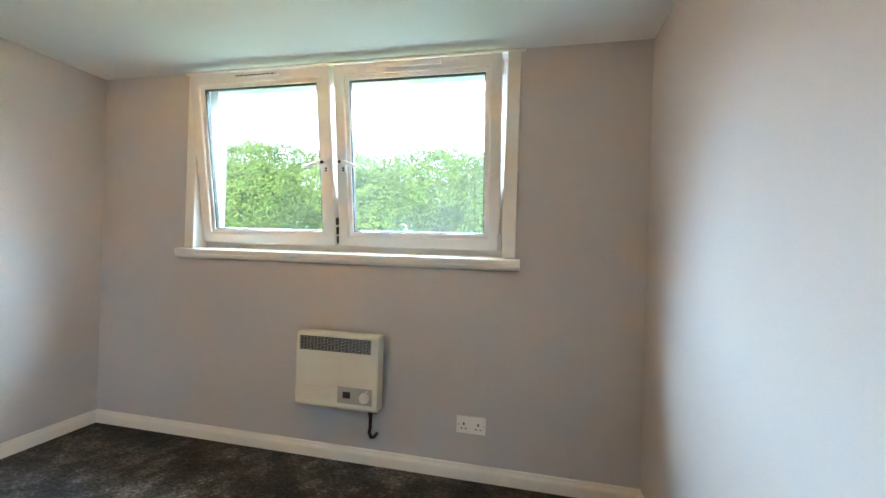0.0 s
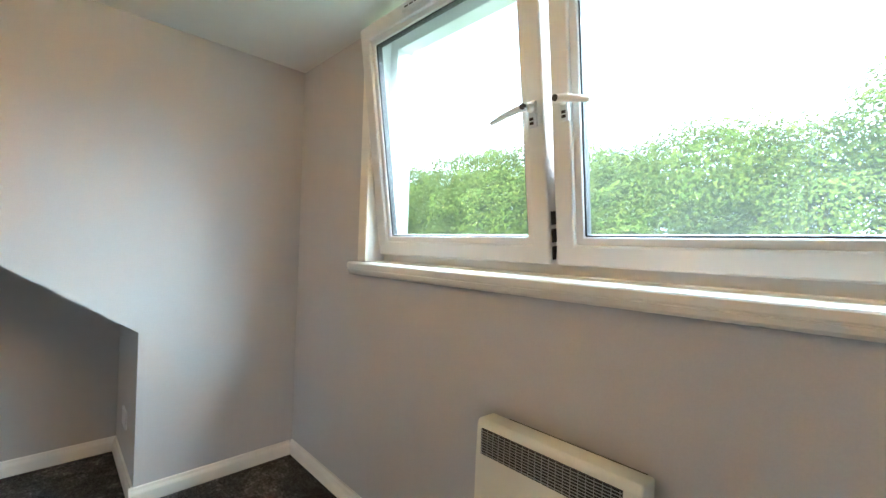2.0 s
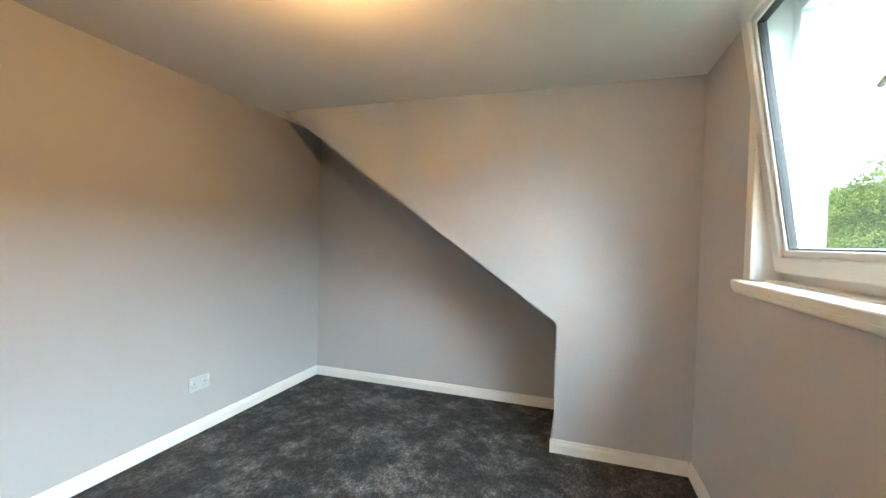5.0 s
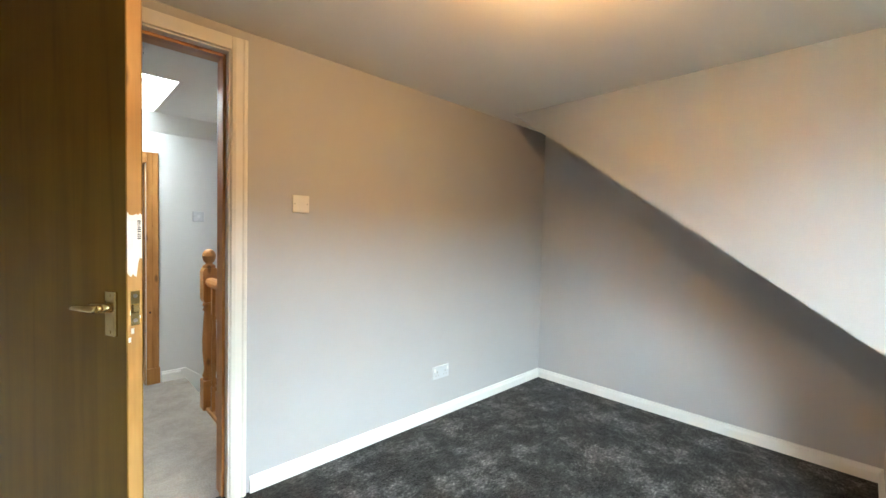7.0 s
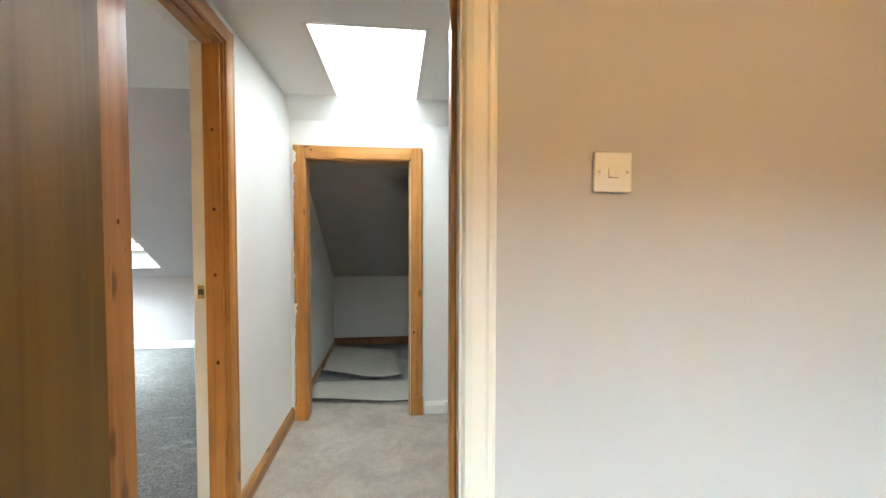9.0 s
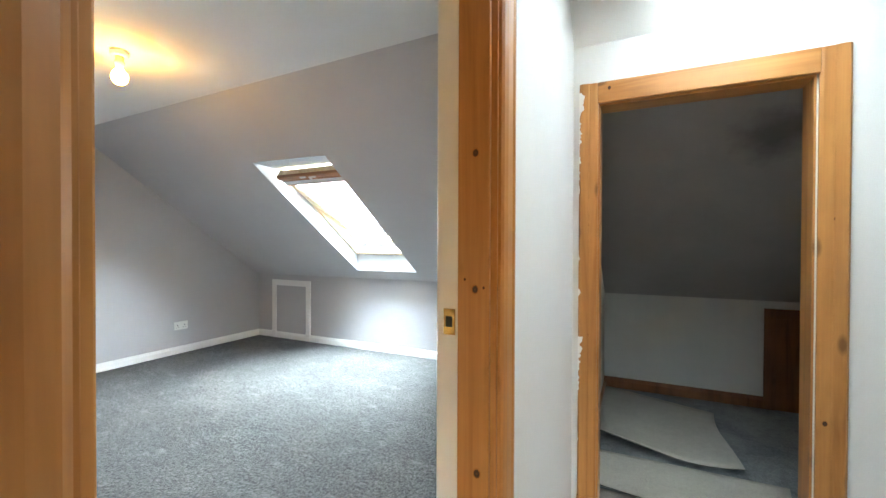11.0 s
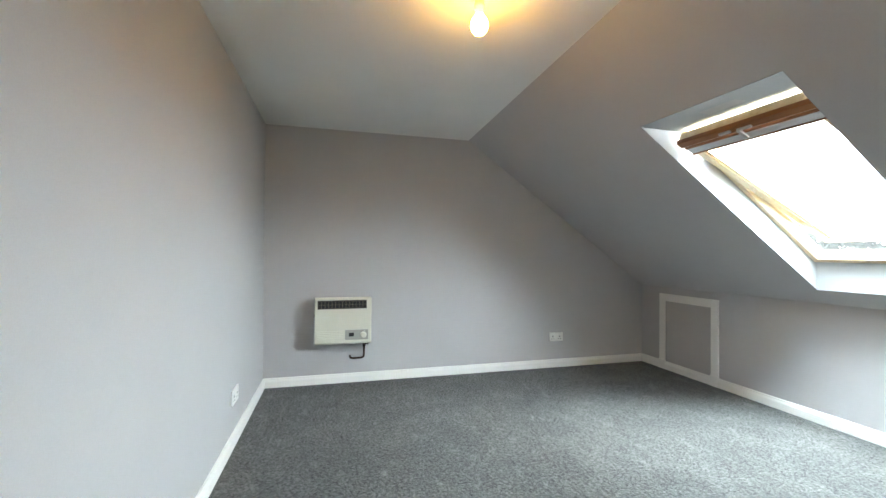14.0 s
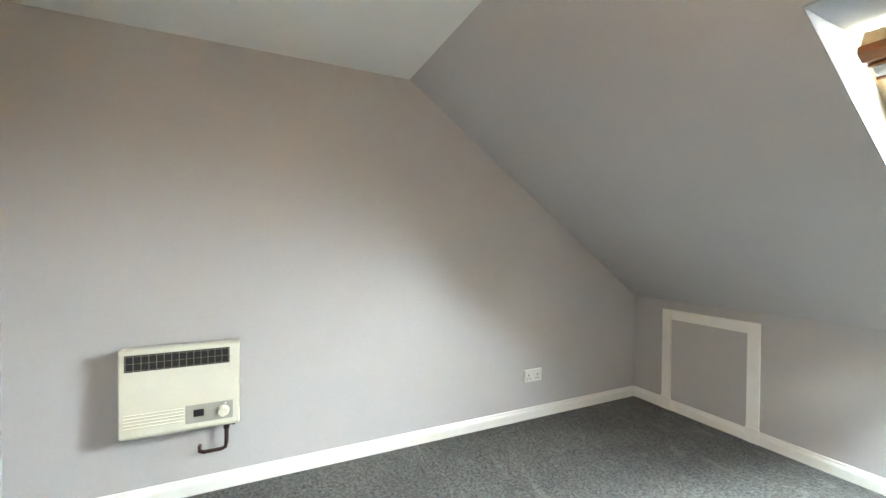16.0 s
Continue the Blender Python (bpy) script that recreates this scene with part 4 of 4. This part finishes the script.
for z0, z1, w in ((1.46, 1.82, 0.022), (1.40, 1.44, 0.010), (1.12, 1.16, 0.018), (0.97, 1.00, 0.012), (0.55, 0.80, 0.020), (0.46, 0.50, 0.012), (0.36, 0.40, 0.010)):
    chip(cup, 3.346 - w, 3.3462, 0.010, 0.0245, z0, z1)

for x, z, radius in ((3.312, 1.27, 0.009), (3.312, 0.81, 0.010), (2.525, 1.276, 0.008), (2.547, 0.584, 0.009), (3.315, 1.62, 0.006)):
    knot(cup, x, L_S + 0.0185 + (0.003 if abs(x - 2.93) > 0.393 else 0), z, radius, -90)
knot(cup, 3.23, L_S + 0.022, 1.826, 0.008, -90)

# hatch in the cupboard's knee wall, its pine darkened for the cupboard's shade
hatch = thing("cupboard_hatch", "stained pine hatch in the cupboard knee wall, coloured darker for shade", "hatch", pose(0, B_S, 0))
for a, b in ((1.87, 1.94), (2.22, 2.29)):
    block("post", (a, 0.0, 0.0), (b, 0.02, 0.73), SHADED_PINE, hatch, 0.003)
block("rail", (1.94, 0.0, 0.66), (2.22, 0.02, 0.73), SHADED_PINE, hatch, 0.003)
block("panel", (1.94, 0.0, 0.0), (2.22, 0.008, 0.66), SHADED_PINE, hatch, 0.001)


# loose carpet offcuts in the cupboard
def offcut(x0, x1, y0, y1, lift, label, skew=0.0):
    """A sheet that lies on the floor, with a dark curled edge along y1."""
    ob = thing("carpet_offcut", label, "carpet offcut", None, "carpet offcuts")
    nx, ny = 14, 12
    for name, mat, lower, upper in (("backing", OFFCUT, 0.004, 0.008), ("pile", DARK_EDGE, 0.001, 0.0035)):
        bm = bmesh.new()
        grid = []
        for i in range(nx + 1):
            row = []
            for j in range(ny + 1):
                u, v = i / nx, j / ny
                x = x0 + (x1 - x0) * u + 0.02 * math.sin(5 * v)
                y = y0 + skew * (1 - u) * (1 - v) + (y1 - y0) * v + 0.05 * math.sin(3.1 * u + 0.4) * v
                z = 0.004 + lift * max(0.0, v - 0.72) ** 2 * 9 * (0.15 + max(0.0, u - 0.35) ** 1.5) + 0.008 * (1 + math.sin(7 * u + 3 * v)) * v
                row.append((x, y, z))
            grid.append(row)
        a = [[bm.verts.new((p[0], p[1], p[2] + lower)) for p in r] for r in grid]
        b = [[bm.verts.new((p[0], p[1], p[2] + upper)) for p in r] for r in grid]
        for i in range(nx):
            for j in range(ny):
                bm.faces.new((a[i][j], a[i][j + 1], a[i + 1][j + 1], a[i + 1][j])).smooth = True
                bm.faces.new((b[i][j], b[i + 1][j], b[i + 1][j + 1], b[i][j + 1])).smooth = True
        for i in range(nx):
            bm.faces.new((a[i][0], a[i + 1][0], b[i + 1][0], b[i][0]))
            bm.faces.new((a[i][ny], b[i][ny], b[i + 1][ny], a[i + 1][ny]))
        for j in range(ny):
            bm.faces.new((a[0][j], b[0][j], b[0][j + 1], a[0][j + 1]))
            bm.faces.new((a[nx][j], a[nx][j + 1], b[nx][j + 1], b[nx][j]))
        part(name, bm, mat, ob)
    return ob


offcut(2.635, 3.345, -3.82, -2.74, 0.16, "cream carpet offcut lying face down with a curled edge", 0.27)
offcut(2.45, 3.330, -2.66, -2.24, 0.05, "narrow cream carpet offcut by the cupboard threshold")


# second bedroom: access hatch ----------------------------------------------------------------
hatch2 = thing("access_hatch", "grey access hatch in a white frame on the knee wall", "hatch", pose(0, B_S, 0))
for a, b in ((6.635, 6.703), (7.194, 7.262)):
    block("frame_post", (a, 0.0, 0.10), (b, 0.016, 0.746), TRIM_WHITE, hatch2, 0.003)
    block("plinth_block", (a - 0.002, 0.0, 0.0), (b + 0.002, 0.022, 0.115), TRIM_WHITE, hatch2, 0.003)
block("frame_rail", (6.703, 0.0, 0.676), (7.194, 0.0155, 0.746), TRIM_WHITE, hatch2, 0.003)
block("panel", (6.703, 0.0, 0.10), (7.194, 0.006, 0.676), GREY_WALL, hatch2, 0.001)

# roof window --------------------------------------------------------------------------------------
# its own space: x across, y down the slope from the frame's head, z out through the roof
roof_axis = Matrix(((1, 0, 0), (0, -0.8143, -0.5805), (0, -0.5805, 0.8143))).to_4x4()
rw = thing("roof_window", "pine roof window pivoted open in the sloping ceiling", "roof window", Matrix.Translation((SKY_L, FRAME_TOP[0], FRAME_TOP[1])) @ roof_axis, kind="structure")
RW, RL = SKY_R - SKY_L, math.hypot(FRAME_BOT[0] - FRAME_TOP[0], FRAME_BOT[1] - FRAME_TOP[1])


def rails(x0, x1, y0, y1, z0, z1, w, parent, mat_side, mat_end, names, bevel=0.004):
    block(names[0], (x0, y0, z0), (x0 + w, y1, z1), mat_side, parent, bevel)
    block(names[0], (x1 - w, y0, z0), (x1, y1, z1), mat_side, parent, bevel)
    block(names[1], (x0 + w, y0, z0), (x1 - w, y0 + w, z1), mat_end, parent, bevel)
    block(names[1], (x0 + w, y1 - w, z0), (x1 - w, y1, z1), mat_end, parent, bevel)


rails(0.0, RW, -0.045, RL, 0.0, 0.075, 0.034, rw, SASH_PINE, SASH_PINE, ("frame_side", "frame_end"))
for a, b, c, d in ((-0.06, 0.0, -0.06, RL + 0.06), (RW, RW + 0.06, -0.06, RL + 0.06), (0.0, RW, -0.06, 0.0), (0.0, RW, RL, RL + 0.06)):
    block("flashing", (a, c, 0.02), (b, d, 0.09), STEEL, rw)
SW, SL = RW - 0.076, RL - 0.020
bm = bmesh.new()
box(bm, (-SW / 2, -SL / 2, -0.012), (-SW / 2 + 0.046, SL / 2, 0.038))
box(bm, (SW / 2 - 0.046, -SL / 2, -0.012), (SW / 2, SL / 2, 0.038))
box(bm, (-SW / 2 + 0.046, SL / 2 - 0.055, -0.012), (SW / 2 - 0.046, SL / 2, 0.038))
box(bm, (-SW / 2 + 0.046, -SL / 2, -0.012), (SW / 2 - 0.046, -SL / 2 + 0.06, 0.038))
soften_edges(bm, 0.004)
sash_r = part("sash", bm, SASH_PINE, rw, "pale pine pivoting sash", pose(RW / 2, RL / 2 - 0.0275, 0.03, ROOF_TILT, 0, 0))
block("pane", (-SW / 2 + 0.046, -SL / 2 + 0.06, 0.010), (SW / 2 - 0.046, SL / 2 - 0.055, 0.014), HAZY_GLASS, sash_r)
bm = bmesh.new()
for x0, x1 in ((-SW / 2 + 0.044, -SW / 2 + 0.058), (SW / 2 - 0.058, SW / 2 - 0.044)):
    box(bm, (x0, -SL / 2 + 0.06, -0.004), (x1, SL / 2 - 0.055, 0.008))
part("glazing_bead", bm, SASH_PINE, sash_r)
bm = bmesh.new()
prism(bm, [(-SL / 2 - 0.004, -0.013), (-SL / 2 + 0.050, -0.013), (-SL / 2 + 0.056, -0.024), (-SL / 2 + 0.040, -0.036), (-SL / 2 + 0.004, -0.034)], -SW / 2 - 0.004, SW / 2 + 0.004)
soften_edges(bm, 0.003)
part("ventilation_flap", bm, BAR_PINE, sash_r, "dark pine ventilation bar")
bm = bmesh.new()
prism(bm, [(-SL / 2 + 0.060, -0.013), (-SL / 2 + 0.074, -0.013), (-SL / 2 + 0.070, -0.030), (-SL / 2 + 0.062, -0.030)], -SW / 2, SW / 2)
part("lower_bar", bm, BAR_PINE, sash_r, "dark pine lower bar")
block("blind_cassette", (-SW / 2 + 0.004, -SL / 2 + 0.076, -0.028), (SW / 2 - 0.004, -SL / 2 + 0.118, -0.014), PALE_GREY, sash_r, 0.003, "pale grey blind cassette")
block("blind_rail", (-SW / 2 + 0.002, -SL / 2 + 0.118, -0.032), (SW / 2 - 0.002, -SL / 2 + 0.127, -0.018), BAR_PINE, sash_r, 0.002)
bm = boxes(((-0.07, -SL / 2 + 0.020, -0.044), (0.0, -SL / 2 + 0.034, -0.034)), ((0.03, -SL / 2 + 0.015, -0.044), (0.09, -SL / 2 + 0.030, -0.034)), ((-0.01, -SL / 2 + 0.03, -0.042), (0.008, -SL / 2 + 0.10, -0.030)))
soften_edges(bm, 0.003)
part("catch", bm, STEEL, sash_r, "metal catch on the bar")

# landing skylight ------------------------------------------------------------------------------
sk = thing("window_skylight", "white-lined square skylight shaft over the landing", "skylight", pose(0, 0, CEIL), kind="structure")
X0, X1, Y0, Y1 = 2.535, 3.045, -1.862, -0.965
bm = boxes(((X0 - 0.02, Y0 - 0.02, -0.001), (X0 + 0.003, Y1 + 0.02, 0.40)), ((X1 - 0.003, Y0 - 0.02, -0.001), (X1 + 0.02, Y1 + 0.02, 0.40)),
           ((X0 + 0.003, Y0 - 0.02, -0.001), (X1 - 0.003, Y0 + 0.003, 0.40)), ((X0 + 0.003, Y1 - 0.003, -0.001), (X1 - 0.003, Y1 + 0.02, 0.40)))
part("shaft", bm, WHITE_WALL, sk)
bm = boxes(((X0, Y0, 0.22), (X0 + 0.05, Y1, 0.26)), ((X1 - 0.05, Y0, 0.22), (X1, Y1, 0.26)), ((X0 + 0.05, Y0, 0.22), (X1 - 0.05, Y0 + 0.05, 0.26)), ((X0 + 0.05, Y1 - 0.05, 0.22), (X1 - 0.05, Y1, 0.26)))
part("frame", bm, UPVC, sk)
block("pane", (X0 + 0.05, Y0 + 0.05, 0.236), (X1 - 0.05, Y1 - 0.05, 0.242), GLASS, sk)


# ceiling lamps and smoke alarm --------------------------------------------------------------------
def ceiling_lamp(m, label, glow):
    ob = thing("ceiling_lamp", label, "ceiling lamp", m, "bare bulb lamps")
    bm = bmesh.new()
    lathe(bm, [(0.040, 0.0), (0.040, -0.022), (0.034, -0.028), (0.020, -0.030)], sides=28)
    part("rose", bm, PLASTIC, ob)
    bm = bmesh.new()
    lathe(bm, [(0.019, -0.028), (0.0185, -0.052), (0.022, -0.054), (0.022, -0.066), (0.017, -0.070), (0.017, -0.088)], sides=24)
    part("lampholder", bm, PLASTIC, ob)
    bm = bmesh.new()
    lathe(bm, [(0.014, -0.088), (0.019, -0.096), (0.029, -0.108), (0.0345, -0.123), (0.0355, -0.136), (0.031, -0.152), (0.021, -0.164), (0.008, -0.169)], sides=20)
    part("bulb", bm, glow, ob, "lit warm white bulb")
    return ob


ceiling_lamp(pose(5.480, -1.319, CEIL), "bare lit bulb in a white ceiling holder", BULB_GLOW)
ceiling_lamp(pose(2.06, 1.40, CEIL), "bare lit bulb in a white ceiling holder over the carpet", BRIGHT_BULB)
alarm = thing("smoke_alarm", "round white smoke alarm on the landing ceiling", "smoke alarm", pose(2.82, -0.561, CEIL))
bm = bmesh.new()
lathe(bm, [(0.055, 0.0), (0.055, -0.014), (0.050, -0.018), (0.050, -0.024), (0.042, -0.034), (0.02, -0.038)], sides=32)
part("housing", bm, PLASTIC, alarm)
for k in range(6):
    a = k * math.pi / 3
    block("vent_slot", (-0.006, -0.0035, -0.001), (0.006, 0.0035, 0.001), DARK_METAL, alarm, m=pose(0.051 * math.cos(a), 0.051 * math.sin(a), -0.021, 0, 90, math.degrees(a)))


# balustrade ---------------------------------------------------------------------------------------
bal = thing("balustrade", "varnished pine stair balustrade with turned balusters", "balustrade", pose(2.315, 0, -0.014))
NY = -1.205
bm = bmesh.new()
box(bm, (-0.045, NY - 0.045, -0.1), (0.045, NY + 0.045, 0.22))
soften_edges(bm, 0.004)
newel = part("newel_post", bm, PINE, bal)
bm = bmesh.new()
lathe(bm, [(0.040, 0.215), (0.034, 0.235), (0.041, 0.25), (0.034, 0.265), (0.030, 0.30), (0.040, 0.42), (0.041, 0.50), (0.034, 0.66), (0.030, 0.70), (0.040, 0.715), (0.032, 0.73), (0.041, 0.745), (0.036, 0.765)], (0, NY), 24)
part("turned_shaft", bm, PINE, newel)
bm = bmesh.new()
prism(bm, [(-0.046, 0.79), (-0.036, 0.768), (0.036, 0.768), (0.046, 0.79), (0.046, 0.985), (0.034, 1.008), (-0.034, 1.008), (-0.046, 0.985)], NY - 0.045, NY + 0.045, 1)
soften_edges(bm, 0.003)
part("square_head", bm, PINE, newel)
bm = bmesh.new()
lathe(bm, [(0.036, 1.004), (0.042, 1.014), (0.036, 1.026), (0.022, 1.034), (0.021, 1.040), (0.032, 1.050), (0.040, 1.068), (0.0425, 1.085), (0.044, 1.088), (0.0425, 1.092), (0.040, 1.108), (0.030, 1.126), (0.014, 1.137)], (0, NY), 28)
part("ball_finial", bm, PINE, newel)
bm = bmesh.new()
prism(bm, [(-0.022, 0.880), (0.022, 0.880), (0.027, 0.892), (0.034, 0.902), (0.035, 0.915), (0.028, 0.932), (0.012, 0.940), (-0.012, 0.940), (-0.028, 0.932), (-0.035, 0.915), (-0.034, 0.902), (-0.027, 0.892)], NY + 0.045, -S_WALL - 0.004, 1)
part("handrail", bm, PINE_Y, bal, "rounded pine handrail")
block("base_rail", (-0.03, NY + 0.045, 0.0), (0.03, -S_WALL - 0.004, 0.035), PINE_Y, bal, 0.004)
bm = bmesh.new()
box(bm, (-0.017, -0.017, 0.03), (0.017, 0.017, 0.20))
box(bm, (-0.017, -0.017, 0.70), (0.017, 0.017, 0.885))
lathe(bm, [(0.016, 0.20), (0.011, 0.215), (0.017, 0.23), (0.012, 0.245), (0.011, 0.27), (0.017, 0.37), (0.017, 0.45), (0.011, 0.63), (0.0105, 0.655), (0.017, 0.67), (0.011, 0.685), (0.016, 0.70)], sides=16)
first = part("baluster", bm, PINE, bal, m=pose(0, NY + 0.13, 0))
for k in range(1, 9):
    copy = new("baluster", first.data)
    copy.parent = bal
    copy.matrix_basis = pose(0, NY + 0.13 + k * 0.112, 0)

# stairs
stairs = thing("stairs", "carpeted stairs going down beside the white wall", "stairs", kind="structure")
for k in range(9):
    block("step", (2.30 - 0.235 * (k + 1), L_S, -0.19 * (k + 1) - 0.2), (2.30 - 0.235 * k, -1.24, -0.19 * (k + 1)), BEIGE_CARPET, stairs, 0.012)
bm = bmesh.new()
prism(bm, [(2.335, 0.085), (2.335, -0.15), (0.9, -1.31), (0.9, -1.06), (2.30, 0.085)], L_S, L_S + 0.02, 1)
part("string_board", bm, TRIM_WHITE, stairs, "white painted string board")

# outdoors ----------------------------------------------------------------------------------------------
GROUND = -2.9
bm = bmesh.new()
box(bm, (-900, -900, GROUND - 0.3), (900, 900, GROUND))
structure("ground", bm, GRASS, "mown grass ground round the house", "ground")


def leaf_cloud(seed, blobs, count, size):
    """Many small leaves scattered over the shells of overlapping lumps."""
    r = np.random.default_rng(seed)
    weights = np.array([b[3] ** 2 for b in blobs])
    pick = r.choice(len(blobs), count, p=weights / weights.sum())
    b = np.array(blobs)[pick]
    d = r.normal(size=(count, 3))
    d /= np.linalg.norm(d, axis=1)[:, None]
    lump = 1 + 0.16 * np.sin(d[:, :1] * 7 + seed) * np.sin(d[:, 1:2] * 8 + seed * 2) + 0.1 * np.sin(d[:, 2:] * 11 + pick[:, None])
    depth = 1 - 0.30 * r.random((count, 1)) ** 1.6 + 0.035 * r.random((count, 1)) ** 4
    c = b[:, :3] + d * b[:, 3:4] * lump * depth * np.array((1, 1, 0.92))
    n = d + r.normal(scale=0.55, size=(count, 3)) + np.array((0, 0, 0.35))
    n /= np.linalg.norm(n, axis=1)[:, None]
    a = np.cross(n, r.normal(size=(count, 3)))
    a /= np.linalg.norm(a, axis=1)[:, None]
    e = np.cross(n, a)
    s = size * (0.6 + 0.8 * r.random((count, 1)))
    v = np.stack((c - a * s, c - e * s * 0.55 + n * s * 0.15, c + a * s, c + e * s * 0.55 + n * s * 0.15), 1).reshape(-1, 3)
    me = bpy.data.meshes.new("crown")
    me.from_pydata(v.tolist(), [], np.arange(count * 4).reshape(-1, 4).tolist())
    return me


def tree(seed, x, y, top, spread, leaves, size, label):
    r = random.Random(seed)
    ob = thing("tree", label, "tree", pose(x, y, GROUND), "trees beyond the window")
    h = top - GROUND
    bm = bmesh.new()
    tube(bm, [(0, 0, -0.05), (0.05, 0.03, h * 0.25), (-0.04, 0.05, h * 0.5), (0.02, 0, h * 0.8)], [0.20, 0.15, 0.11, 0.04])
    blobs = []
    for k in range(9):
        a, z = k * 2.4 + r.uniform(-0.4, 0.4), h * (0.30 + 0.065 * k)
        reach = spread * (0.72 - 0.055 * abs(k - 4)) * r.uniform(0.8, 1.15)
        end = (reach * math.cos(a), reach * math.sin(a), min(z + reach * 0.35, h * 0.88))
        tube(bm, [(0, 0, z * 0.8), (end[0] * 0.5, end[1] * 0.5, (z * 0.8 + end[2]) / 2 + 0.1), end], [0.08, 0.05, 0.015], 6)
        rad = spread * r.uniform(0.40, 0.56)
        blobs.append((*[c * 0.8 for c in end[:2]], min(end[2], h - rad * 1.02), rad))
    blobs.append((0, 0, h - spread * 0.52, spread * 0.52))
    blobs.append((0.3, 0, h * 0.5, spread * 0.7))
    part("trunk", bm, BARK, ob)
    me = leaf_cloud(seed, blobs, leaves, size)
    me.materials.append(LEAVES)
    crown = new("crown", me)
    crown.parent = ob
    return ob


for k, (x, y, top) in enumerate(((-13.6, 11.8, 3.4), (-10.6, 11.4, 3.9), (-7.6, 11.7, 3.6), (-4.6, 11.0, 3.7), (-1.6, 11.5, 3.4), (1.2, 11.2, 3.35), (4.5, 11.4, 4.3), (7.4, 11.0, 4.2), (9.4, 11.4, 4.9), (12.6, 11.6, 4.6), (-16.8, 11.6, 3.2), (-20.4, 12.2, 3.6))):
    tree(11 + k, x, y, top + (0.55 if x < 2 else 0.33), 2.45, 120000, 0.034, "leafy green broadleaf tree in a dense row")
# distant woods in view through the roof window, their haze made by a faint glow
r = random.Random(9)
blobs = []
for k in range(70):
    a = radians(-20 - k * 1.9)
    d = r.uniform(150, 175)
    rad = r.uniform(3.0, 5.5)
    blobs.append((4 + d * math.cos(a), d * math.sin(a), r.uniform(4.0, 8.0), rad))
    blobs.append((4 + d * math.cos(a), d * math.sin(a), r.uniform(0.0, 2.0), rad * 1.4))
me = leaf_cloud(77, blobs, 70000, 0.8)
me.materials.append(FAR_LEAVES_GLOW)
tagged(new("distant_trees", me), "line of distant trees beyond the roof window, glowing faintly for haze", "trees", kind="stuff")
